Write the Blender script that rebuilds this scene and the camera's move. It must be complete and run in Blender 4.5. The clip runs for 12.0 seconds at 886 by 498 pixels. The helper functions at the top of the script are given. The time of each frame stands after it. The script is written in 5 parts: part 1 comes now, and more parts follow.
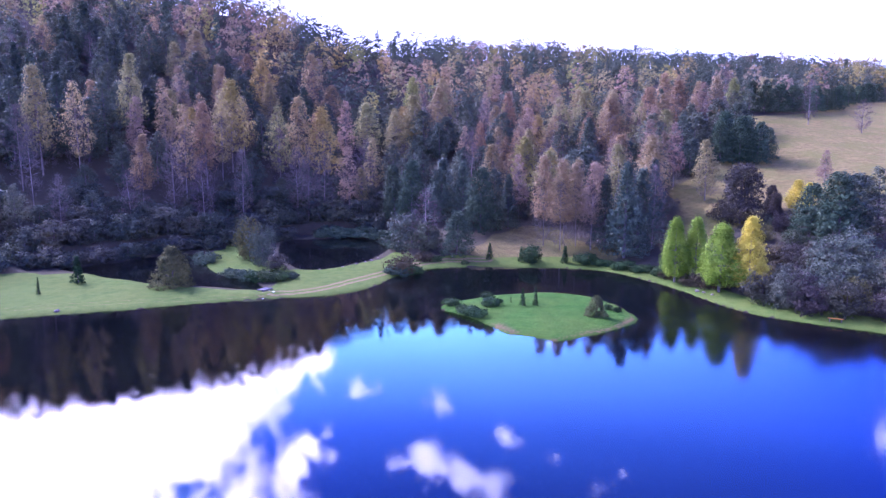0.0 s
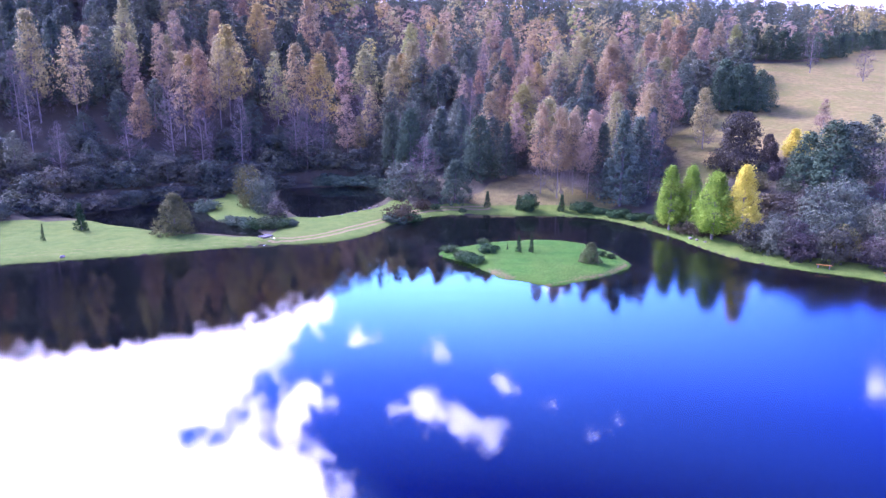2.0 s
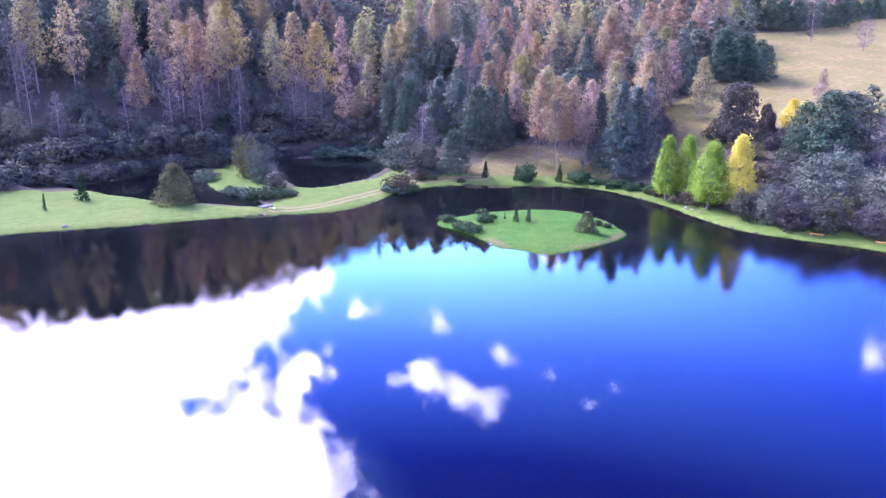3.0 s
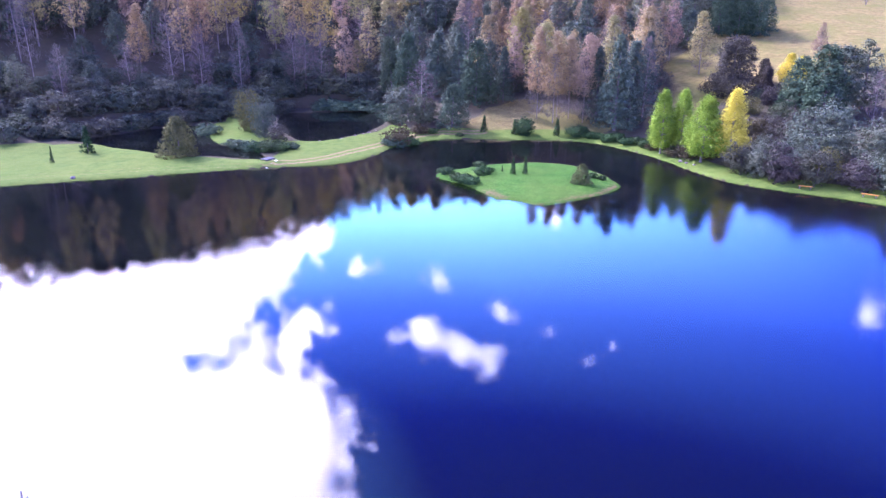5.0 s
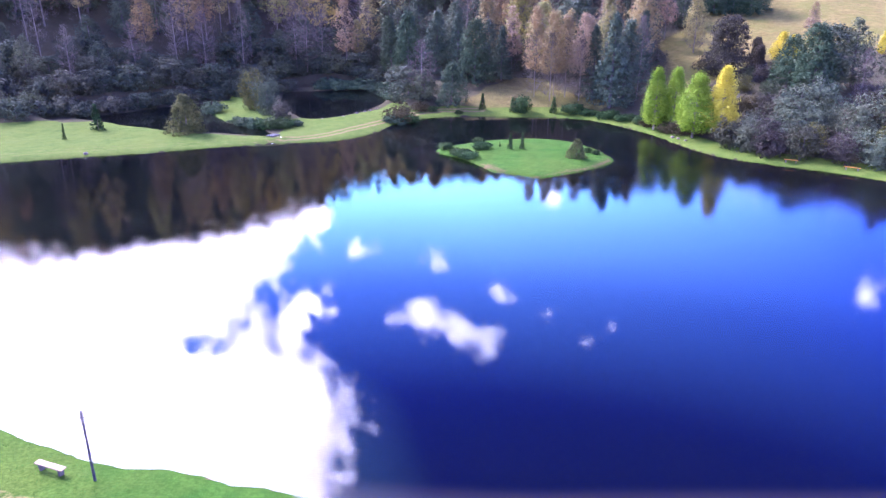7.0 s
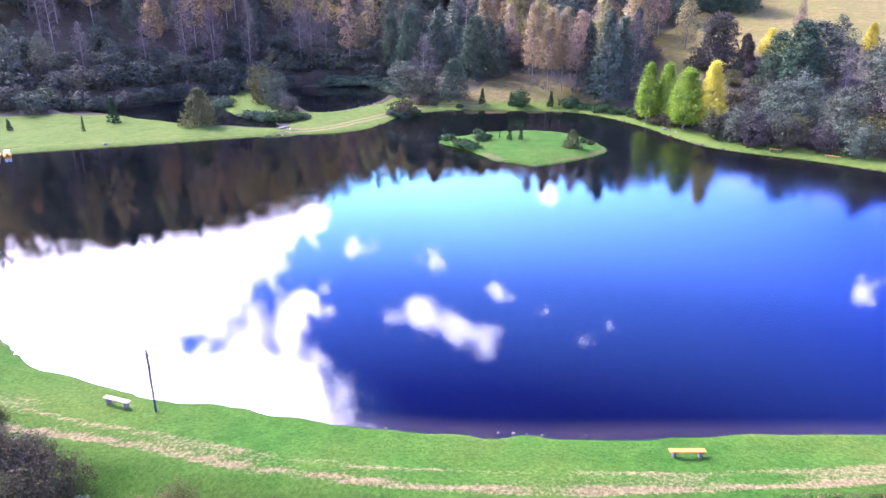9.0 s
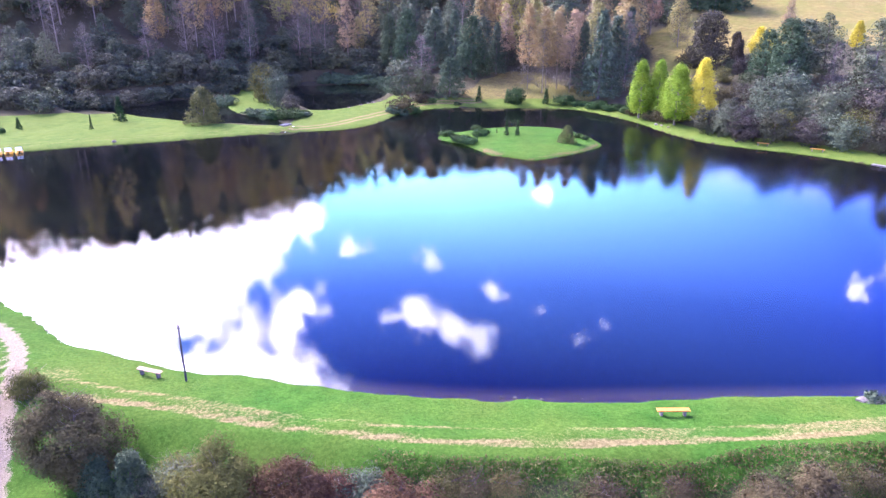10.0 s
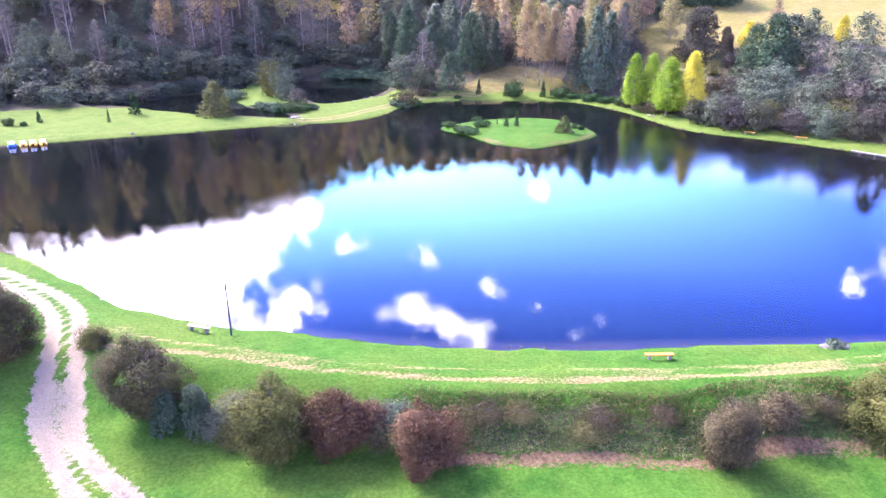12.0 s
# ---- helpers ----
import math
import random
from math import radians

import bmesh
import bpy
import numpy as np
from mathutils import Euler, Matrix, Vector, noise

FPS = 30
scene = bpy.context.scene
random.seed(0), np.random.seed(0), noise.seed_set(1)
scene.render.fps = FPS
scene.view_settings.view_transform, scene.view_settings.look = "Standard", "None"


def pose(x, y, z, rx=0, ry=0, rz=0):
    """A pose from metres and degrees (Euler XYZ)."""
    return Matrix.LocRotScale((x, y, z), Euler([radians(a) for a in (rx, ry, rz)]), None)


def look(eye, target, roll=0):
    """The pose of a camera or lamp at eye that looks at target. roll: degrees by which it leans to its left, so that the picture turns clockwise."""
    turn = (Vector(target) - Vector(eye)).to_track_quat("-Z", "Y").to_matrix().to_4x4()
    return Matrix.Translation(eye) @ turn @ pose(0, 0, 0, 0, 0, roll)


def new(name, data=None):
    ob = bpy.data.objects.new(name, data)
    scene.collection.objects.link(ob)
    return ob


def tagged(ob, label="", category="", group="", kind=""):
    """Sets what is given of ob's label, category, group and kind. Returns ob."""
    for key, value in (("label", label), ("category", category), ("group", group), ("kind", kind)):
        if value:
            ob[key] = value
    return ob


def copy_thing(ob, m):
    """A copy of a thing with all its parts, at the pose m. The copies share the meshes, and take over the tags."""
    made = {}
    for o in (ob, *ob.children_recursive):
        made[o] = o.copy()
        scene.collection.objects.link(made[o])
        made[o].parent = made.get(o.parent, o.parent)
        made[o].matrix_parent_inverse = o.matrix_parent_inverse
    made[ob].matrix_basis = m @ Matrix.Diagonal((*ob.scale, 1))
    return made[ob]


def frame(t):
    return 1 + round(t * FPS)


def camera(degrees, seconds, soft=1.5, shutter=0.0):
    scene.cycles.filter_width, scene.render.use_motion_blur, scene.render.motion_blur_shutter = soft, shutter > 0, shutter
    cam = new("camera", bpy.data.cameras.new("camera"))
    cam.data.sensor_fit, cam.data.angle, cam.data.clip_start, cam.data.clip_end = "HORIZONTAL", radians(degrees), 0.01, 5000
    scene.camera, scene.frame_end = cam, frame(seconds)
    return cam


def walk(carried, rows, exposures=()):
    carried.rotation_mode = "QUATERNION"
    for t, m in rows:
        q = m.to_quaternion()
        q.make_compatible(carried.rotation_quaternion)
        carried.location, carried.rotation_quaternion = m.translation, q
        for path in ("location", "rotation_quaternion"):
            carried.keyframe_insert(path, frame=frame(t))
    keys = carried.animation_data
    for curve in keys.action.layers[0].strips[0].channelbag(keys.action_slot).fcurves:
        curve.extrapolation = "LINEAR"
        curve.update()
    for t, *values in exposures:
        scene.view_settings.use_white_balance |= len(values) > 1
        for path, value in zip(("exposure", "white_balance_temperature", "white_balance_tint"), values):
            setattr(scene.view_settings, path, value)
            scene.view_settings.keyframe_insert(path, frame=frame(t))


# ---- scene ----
cam = camera(65.9, 12.0, soft=1.4)
PATH = [
    (0, (0.119, -1.358, 24.789), (0.071, 0.618, 24.485), 0.1),
    (0.5, (0.183, -1.699, 24.762), (0.135, 0.276, 24.447), 0.1),
    (1, (0.257, -2.139, 24.73), (0.209, -0.17, 24.387), 0.1),
    (1.5, (0.288, -2.619, 24.721), (0.242, -0.66, 24.322), 0.2),
    (2, (0.357, -3.194, 24.702), (0.313, -1.245, 24.254), 0.2),
    (2.5, (0.432, -3.845, 24.689), (0.39, -1.906, 24.2), 0.2),
    (3, (0.489, -4.515, 24.672), (0.449, -2.587, 24.144), 0.2),
    (5, (0.804, -7.781, 24.549), (0.765, -5.889, 23.903), 0.3),
    (5.5, (0.865, -8.781, 24.54), (0.827, -6.895, 23.877), 0.3),
    (6, (0.857, -9.934, 24.518), (0.819, -8.052, 23.842), 0.3),
    (6.5, (0.836, -11.097, 24.494), (0.799, -9.219, 23.808), 0.3),
    (7, (0.7, -12.442, 24.514), (0.665, -10.567, 23.818), 0.2),
    (9, (-0.124, -18.654, 24.481), (-0.151, -16.781, 23.781), 0.2),
    (9.5, (-0.445, -20.666, 24.519), (-0.463, -18.793, 23.818), 0.1),
    (10, (-0.79, -22.591, 24.609), (-0.804, -20.718, 23.908), 0.0),
    (10.5, (-1.18, -24.592, 24.736), (-1.192, -22.72, 24.033), -0.0),
    (11, (-1.603, -26.721, 24.842), (-1.615, -24.85, 24.135), -0.1),
    (11.5, (-1.88, -28.211, 24.904), (-1.891, -26.341, 24.195), -0.1),
    (12, (-2.105, -29.097, 24.801), (-2.108, -27.227, 24.091), -0.2),
]
EXPOSURES = [(0.0, 0.28, 4700, 66), (2.0, 0.74, 4800, 63), (3.0, 0.94, 4900, 56), (5.5, 0.82, 5000, 52), (7.0, 0.78, 5100, 48), (9.5, 0.93, 5350, 42), (11.5, 1.26, 5600, 36), (12.0, 1.35, 5550, 37)]
walk(cam, [(t, look(eye, target, roll)) for t, eye, target, roll in PATH], EXPOSURES)

# ---- sky, clouds and sun ----
SUN_FROM = Vector((-0.60, 0.50, 0.66)).normalized()


def node(tree, kind, inputs=None, **props):
    n = tree.nodes.new(kind)
    for k, v in props.items():
        if k == "operation":
            n.operation = v
        elif k == "blend":
            n.data_type = "RGBA"
            n.blend_type = v
        elif k == "use_clamp":
            n.use_clamp = v
    for k, v in (inputs or {}).items():
        if isinstance(v, bpy.types.NodeSocket):
            tree.links.new(v, n.inputs[k])
        else:
            n.inputs[k].default_value = v
    return n


def fmath(tree, op, a, b=0.0, clamp=False):
    n = node(tree, "ShaderNodeMath", {0: a, 1: b}, operation=op)
    n.use_clamp = clamp
    return n.outputs[0]


def mixcol(tree, f, a, b, blend="MIX"):
    n = node(tree, "ShaderNodeMix", None, blend=blend)
    for k, v in ((0, f), (6, a), (7, b)):
        if isinstance(v, bpy.types.NodeSocket):
            tree.links.new(v, n.inputs[k])
        else:
            n.inputs[k].default_value = v if k == 0 else (*v, 1)
    return n.outputs[2]


def ramp(tree, f, *stops):
    n = tree.nodes.new("ShaderNodeValToRGB")
    e = n.color_ramp.elements
    for i, (p, c) in enumerate(stops):
        el = e[i] if i < 2 else e.new(p)
        el.position = p
        el.color = (c, c, c, 1) if isinstance(c, (int, float)) else (*c, 1)
    tree.links.new(f, n.inputs[0])
    return n.outputs[0]


# clouds: azimuth from straight ahead and elevation in degrees, half widths in degrees, weight
CLOUDS = [
    (-14.5, 17.4, 3.0, 1.5, 1.2), (-24, 19.5, 6.3, 2.9, 1.4), (-38, 22, 13, 8, 1.6), (-28, 30.6, 6.8, 3.1, 1.4), (-17.6, 33.2, 5.4, 3.3, 1.4),
    (-21.5, 40.5, 7, 5, 1.4), (-48, 40, 20, 15, 1.5), (-24.0, 26.9, 2.8, 1.0, -0.85), (-30.5, 25.2, 2.0, 0.7, -0.7),
    (-7.9, 20.2, 1.9, 0.7, 0.48), (-1.3, 21.4, 1.5, 0.8, 0.85), (-3.3, 26.0, 2.1, 1.2, 1.05), (-0.2, 27.0, 1.6, 0.9, 0.62), (2.5, 27.9, 1.9, 1.1, 1.05),
    (4.1, 23.9, 1.3, 0.8, 0.8), (8.9, 25.3, 1.0, 0.6, 0.72), (12.3, 27.2, 0.9, 0.5, 0.7), (14.2, 26.2, 0.8, 0.5, 0.68),
    # the blob at (8.3, 15.7) is a sun glint drawn as a cloud
    (-12.9, 24.6, 1.5, 0.8, 1.05), (-14.6, 26.3, 1.0, 0.8, 0.95), (33, 20.5, 1.2, 0.7, 0.66), (35.5, 18.4, 1.8, 1.4, 0.75), (8.3, 15.7, 0.9, 0.8, 1.0),
    # unseen clouds beside and behind the view, added for white fill light
    (60, 36, 12, 7, 0.9), (115, 42, 16, 7, 1.1), (175, 48, 14, 6, 1.1), (-110, 50, 18, 9, 1.1), (-160, 30, 12, 5, 1.0),
]
world = bpy.data.worlds.new("sky")
scene.world = world
world.use_nodes = True
wt = world.node_tree
wt.nodes.clear()
co = wt.nodes.new("ShaderNodeTexCoord").outputs["Generated"]
xyz = node(wt, "ShaderNodeSeparateXYZ", {0: co})
sky = wt.nodes.new("ShaderNodeTexSky")
sky.sky_type = "NISHITA"
sky.sun_disc = False
sky.sun_elevation = math.asin(SUN_FROM.z)
sky.sun_rotation = math.atan2(SUN_FROM.x, SUN_FROM.y)
sky.air_density, sky.dust_density, sky.ozone_density = 1.0, 0.3, 3.0
warp = node(wt, "ShaderNodeTexNoise", {"Vector": co, "Scale": 22.0, "Detail": 6.0, "Roughness": 0.6})
wx = node(wt, "ShaderNodeSeparateColor", {0: warp.outputs["Color"]})
azi = fmath(wt, "MULTIPLY", fmath(wt, "ARCTAN2", xyz.outputs[0], xyz.outputs[1]), 57.2958)
ele = fmath(wt, "MULTIPLY", fmath(wt, "ARCSINE", xyz.outputs[2]), 57.2958)
azi = fmath(wt, "ADD", azi, fmath(wt, "MULTIPLY", fmath(wt, "SUBTRACT", wx.outputs[0], 0.5), 5.0))
elw = fmath(wt, "ADD", ele, fmath(wt, "MULTIPLY", fmath(wt, "SUBTRACT", wx.outputs[1], 0.5), 4.0))
total = 0.0
for a, e, wa, we, weight in CLOUDS:
    da = fmath(wt, "DIVIDE", fmath(wt, "SUBTRACT", azi, a), wa)
    de = fmath(wt, "DIVIDE", fmath(wt, "SUBTRACT", elw, e), we)
    r2 = fmath(wt, "ADD", fmath(wt, "MULTIPLY", da, da), fmath(wt, "MULTIPLY", de, de))
    blob = fmath(wt, "MULTIPLY", fmath(wt, "EXPONENT", fmath(wt, "MULTIPLY", r2, -0.7)), weight)
    total = fmath(wt, "ADD", total, blob)
puff = node(wt, "ShaderNodeTexNoise", {"Vector": co, "Scale": 38.0, "Detail": 7.0, "Roughness": 0.62})
ragged = fmath(wt, "ADD", total, fmath(wt, "MULTIPLY", fmath(wt, "SUBTRACT", puff.outputs[0], 0.5), 1.75))
edge = fmath(wt, "MULTIPLY", ragged, fmath(wt, "GREATER_THAN", total, 0.12))
cover = ramp(wt, edge, (0.42, 0.0), (0.95, 1.0))
haze = ramp(wt, fmath(wt, "DIVIDE", ele, 90.0), (0.125, 1.0), (0.160, 0.0))
pale = ramp(wt, fmath(wt, "DIVIDE", ele, 90.0), (0.150, 1.0), (0.36, 0.0), (0.20, 0.62), (0.26, 0.24))
glow = node(wt, "ShaderNodeVectorMath", {0: co, 1: tuple(SUN_FROM)}, operation="DOT_PRODUCT").outputs["Value"]
pale = fmath(wt, "MULTIPLY", pale, ramp(wt, glow, (0.28, 0.16), (0.66, 1.0)))
pale = fmath(wt, "MAXIMUM", pale, ramp(wt, glow, (0.80, 0.0), (0.95, 0.5)))
SKY_GAIN = 0.137
deep = ramp(wt, fmath(wt, "DIVIDE", ele, 90.0), (0.22, 1.0), (0.38, 0.52))
blue = mixcol(wt, 1.0, mixcol(wt, 1.0, sky.outputs[0], (0.46, 0.72, 4.4), "MULTIPLY"), deep, "MULTIPLY")
near_sun = ramp(wt, glow, (0.70, 0.0), (0.96, 1.0))
white = mixcol(wt, near_sun, (44.0, 45.0, 48.0), (165.0, 155.0, 155.0))
c1 = mixcol(wt, haze, mixcol(wt, pale, blue, (14.0, 32.0, 44.0)), (20.0, 21.0, 23.0))
c2 = mixcol(wt, cover, c1, white)
bg = node(wt, "ShaderNodeBackground", {0: c2, 1: SKY_GAIN})
wo = wt.nodes.new("ShaderNodeOutputWorld")
wt.links.new(bg.outputs[0], wo.inputs[0])

sun = new("sun", bpy.data.lights.new("sun", "SUN"))
sun.data.energy, sun.data.angle, sun.data.color = 4.3, radians(0.6), (1.0, 0.91, 0.74)
sun.matrix_world = look(SUN_FROM * 300, (0, 0, 0))

# ---- plan: shores, paths and zones (metres, camera starts near the origin and looks along +y) ----
FAR_SHORE = [(-95, 72), (-77, 86), (-68, 90.5), (-60, 94), (-52, 97), (-44.5, 100.5), (-37, 104), (-31, 106.3), (-23.3, 107.7),
             (-18.3, 111.4), (-14.7, 117.5), (-12.8, 124), (-9, 130), (-3, 135), (4.3, 136.5), (12, 136), (21.5, 135.6), (27.8, 133),
             (31.4, 129), (35, 122.7), (37.9, 115.4), (40, 107.6), (42.3, 101), (45.5, 96.3), (50, 92.5), (57, 87.5), (63, 82), (68, 75)]
NEAR_SHORE = [(71, 62), (67, 42), (52, 24), (38, 17), (30.8, 16), (24, 15.7), (17, 15.5), (10.9, 15.3), (4.3, 15.1), (-1.5, 15.4),
              (-5.7, 16), (-10, 16.8), (-14.5, 17.9), (-19.2, 19), (-24.3, 21), (-29.5, 23), (-33.5, 26.2), (-38, 29.2), (-47, 35.5),
              (-60, 43), (-78, 52), (-92, 60)]
ISLAND = [(-2.4, 100.5), (-0.5, 104), (3.5, 107.6), (8.3, 110), (16, 111.5), (21.9, 107.5), (24, 103), (25.4, 96.5), (25.0, 93.3),
          (22, 89.6), (17.7, 86.3), (13.4, 83.4), (11.5, 83), (9.6, 84.8), (6, 87), (4.3, 90), (1.9, 94), (-0.6, 97)]
POND = [(-43.7, 167), (-37, 172), (-25, 173), (-17, 164), (-17, 150), (-20, 138), (-25, 131), (-30, 129), (-35.7, 137), (-41, 152)]
CHANNEL = [(-70, 123.5), (-60.5, 118), (-53, 114), (-44.6, 113), (-33.5, 110.2), (-34.7, 114), (-38, 119.5), (-45, 123), (-50, 131),
           (-54, 139), (-58, 148), (-66, 143), (-71, 134), (-78, 128)]
LAWN = [(-140, 70), (-95, 72), (-60, 94), (-23, 107), (-12, 120), (-8, 133), (-14, 150), (-17, 140), (-25, 130), (-33, 127), (-33, 110),
        (-53, 114), (-70, 123), (-93, 113), (-140, 110)]
TONGUE = [(-56, 143), (-53.6, 152), (-50, 155), (-44, 142), (-36, 134), (-33, 126), (-37, 120), (-45, 124), (-50, 131)]
FIELD = [(47, 140), (52, 165), (58, 182), (72, 196), (93, 225), (110, 266), (131, 277), (158, 300), (200, 330), (420, 345), (420, 150), (150, 140), (100, 160), (75, 158), (62, 148), (56, 141)]
GLADE = [(2, 142), (8, 158), (22, 166), (30, 150), (40, 141), (30, 137), (10, 138.5)]
FAR_TRACK = [(-100, 78), (-76, 90), (-66, 95.5), (-52.6, 100.5), (-37, 105.5), (-31, 107.8), (-24, 111.0), (-19.4, 117.5), (-14.6, 126),
             (-10.4, 133), (-4, 138.5), (6, 140)]
RUT_UPPER = [(-27.5, 16.6), (-21.8, 15.0), (-16.5, 13.8), (-10.6, 12.1), (-5.9, 11.4), (0.5, 11.1), (6.2, 11.0), (12, 11.2), (15.9, 11.5), (21.9, 12), (28.9, 13.1), (45, 17)]
RUT_LOWER = [(-28, 14.6), (-22.0, 13.6), (-17.1, 12.6), (-12.8, 11.4), (-8.9, 10.7), (-3.2, 9.8), (0.4, 9.5), (5.9, 9.4), (11.6, 9.7), (17.3, 10.1), (21.2, 10.4), (27.8, 11.4), (45, 15)]
ROAD_LEFT = [(-60, 36), (-46, 28.6), (-37.6, 23.8), (-33.5, 20), (-31.3, 16.3), (-29.6, 11.6), (-28.0, 7.6), (-25.6, 4.7), (-22.8, 1.7), (-19.6, -0.9), (-14, -4), (0, -10), (18, -17), (40, -24), (64, -31)]
ROAD_RIGHT = [(-60, 38), (-45, 30.2), (-36.4, 25), (-32.3, 21.4), (-30.2, 18), (-28.9, 15), (-26.9, 10.4), (-25.1, 6.6), (-22.6, 3.9), (-20, 1.8), (-16.6, -0.5), (-11, -3), (2, -8), (19, -15), (41, -22), (65, -29)]


def smooth(points, closed=True, per=6):
    """A Catmull-Rom line through the points."""
    p = np.array(points, float)
    n = len(p)
    out = []
    for i in range(n if closed else n - 1):
        a, b, c, d = (p[(i + k) % n] if closed else p[min(max(i + k, 0), n - 1)] for k in (-1, 0, 1, 2))
        for k in range(per):
            t = k / per
            out.append(0.5 * (2 * b + (c - a) * t + (2 * a - 5 * b + 4 * c - d) * t * t + (3 * b - a - 3 * c + d) * t ** 3))
    if not closed:
        out.append(p[-1])
    return np.array(out)


def line_distance(x, y, line, closed):
    reach, lo, hi = 45, np.min(line, 0), np.max(line, 0)
    away = np.hypot(np.maximum(np.maximum(lo[0] - x, x - hi[0]), 0), np.maximum(np.maximum(lo[1] - y, y - hi[1]), 0))
    if x.size > 4000 and (away > reach).any():
        out, close = away + 10.0, away <= reach
        out[close] = line_distance(x[close], y[close], line, closed) if close.any() else 0
        return out
    best = np.full(x.shape, 1e9)
    seg = list(zip(line, np.roll(line, -1, 0))) if closed else list(zip(line[:-1], line[1:]))
    for (ax, ay), (bx, by) in seg:
        dx, dy = bx - ax, by - ay
        t = np.clip(((x - ax) * dx + (y - ay) * dy) / (dx * dx + dy * dy + 1e-9), 0, 1)
        best = np.minimum(best, (x - ax - t * dx) ** 2 + (y - ay - t * dy) ** 2)
    return np.sqrt(best)


def outside(x, y, line):
    """Signed distance to a closed line: positive outside."""
    inside = np.zeros(x.shape, bool)
    for (ax, ay), (bx, by) in zip(line, np.roll(line, -1, 0)):
        cross = (ay > y) != (by > y)
        inside ^= cross & (x < (bx - ax) * (y - ay) / (by - ay + 1e-12) + ax)
    d = line_distance(x, y, line, True)
    return np.where(inside, -d, d)


def lattice(x, y, size, seed):
    """Smooth value noise, 0 to 1."""
    u, v = np.asarray(x) / size, np.asarray(y) / size
    i, j = np.floor(u).astype(int), np.floor(v).astype(int)
    f, g = u - i, v - j
    f, g = f * f * (3 - 2 * f), g * g * (3 - 2 * g)

    def h(a, b):
        k = (a * 374761393 + b * 668265263 + seed * 974634777) & 0xFFFFFFFF
        k = ((k ^ (k >> 13)) * 1274126177) & 0xFFFFFFFF
        return ((k ^ (k >> 16)) & 0xFFFF) / 65535.0
    return (h(i, j) * (1 - f) + h(i + 1, j) * f) * (1 - g) + (h(i, j + 1) * (1 - f) + h(i + 1, j + 1) * f) * g


def step(a, b, v):
    t = np.clip((v - a) / (b - a), 0, 1)
    return t * t * (3 - 2 * t)


lake_line = smooth(FAR_SHORE + NEAR_SHORE, per=5)
island_line, pond_line, channel_line = smooth(ISLAND), smooth(POND), smooth(CHANNEL)
POND_LEVEL = 0.5


def hill(x, y):
    """The valley's sides: a steep wooded hill ahead to the left, a gentler rise ahead and to the right."""
    foot = np.interp(x, [-400, -150, -85, -66, -45, -22, -12, 0, 22, 45, 75, 110, 200, 400], [100, 116, 130, 150, 176, 178, 158, 150, 156, 140, 118, 100, 90, 90])
    top = np.interp(x, [-400, -200, -110, -60, -10, 60, 200, 400], [101, 97, 85.5, 71.5, 80, 80, 73, 58])
    crest = np.interp(x, [-400, -200, -110, -60, -10, 60, 200, 400], [300, 310, 333, 372, 455, 480, 490, 480])
    s = y - foot
    t = s / (crest - foot)
    soft = np.log1p(np.exp(np.clip(t * 22, -30, 30))) / 22
    z = top * np.minimum(soft, 1.0)
    z = np.where(t > 0.9, top * (0.9 + 0.1 * np.tanh((t - 0.9) / 0.1)), z)
    z *= 1 - 0.8 * step(1.15, 4.0, t)
    rough = 5.0 * (lattice(x, y, 60, 3) - 0.5) + 2.0 * (lattice(x, y, 22, 4) - 0.5)
    return z + rough * step(4, 40, s) * (1 - 0.75 * step(40, 80, x))


def distances(x, y):
    d = np.maximum(outside(x, y, lake_line), -outside(x, y, island_line))
    return d, outside(x, y, pond_line), outside(x, y, channel_line)


def height(x, y, ds=None):
    x, y = np.asarray(x, float), np.asarray(y, float)
    d, dp, dc = ds or distances(x, y)
    dj = d + 0.5 * (lattice(x, y, 2.2, 1) - 0.5) + 0.9 * (lattice(x, y, 6, 2) - 0.5)
    near = 1 - step(36, 62, y)
    far_bank = 0.10 + 0.55 * (1 - np.exp(-np.maximum(dj, 0) / 2.6)) + 0.006 * np.clip(dj, 0, 60)
    wob = dj + 1.0 * (lattice(x, y, 9, 5) - 0.5)
    dam = np.interp(wob, [0, 0.4, 2.4, 5, 6.8, 7.6, 9.4, 11.6, 20, 60], [0.06, 0.2, 0.55, 1.05, 0.95, 0.7, -0.3, -1.2, -1.7, -3.2])
    lower = -1.2 - 0.028 * np.clip(wob - 11, 0, 200)
    dam = np.where(wob > 11.6, lower, dam)
    left = step(-24, -33, x)
    dam = dam * (1 - left) + left * np.interp(wob, [0, 0.4, 3, 6, 14, 30], [0.06, 0.2, 0.7, 0.85, 0.1, -1.2])
    land = near * dam + (1 - near) * far_bank
    bed = np.where(dj > -0.35, 0.1 + dj * 1.0, -0.25 - 0.16 * (-dj - 0.35))
    z = np.where(dj > 0, land, np.maximum(bed, -4.0))
    z = z + np.where((y > 60) & (d > 0), hill(x, y) * step(0, 12, d), 0)
    for dd in (dp, dc):
        carve = POND_LEVEL + np.where(dd > 0, 0.28 * (1 - np.exp(-dd / 1.5)) + 0.01 * dd + 40 * step(6, 14, dd), np.maximum(dd * 0.4, -1.5))
        z = np.where(dd < 12, np.minimum(z, carve) * 1.0, z)
        z = np.where((dd > 0) & (dd < 4), np.maximum(z, POND_LEVEL + 0.12 * np.minimum(dd, 1)), z)
    z = z + 0.10 * (lattice(x, y, 1.3, 7) - 0.5) * step(0.2, 1.5, d) + 0.25 * (lattice(x, y, 5, 8) - 0.5) * step(1, 5, d) * step(9.5, 12, d)
    return z


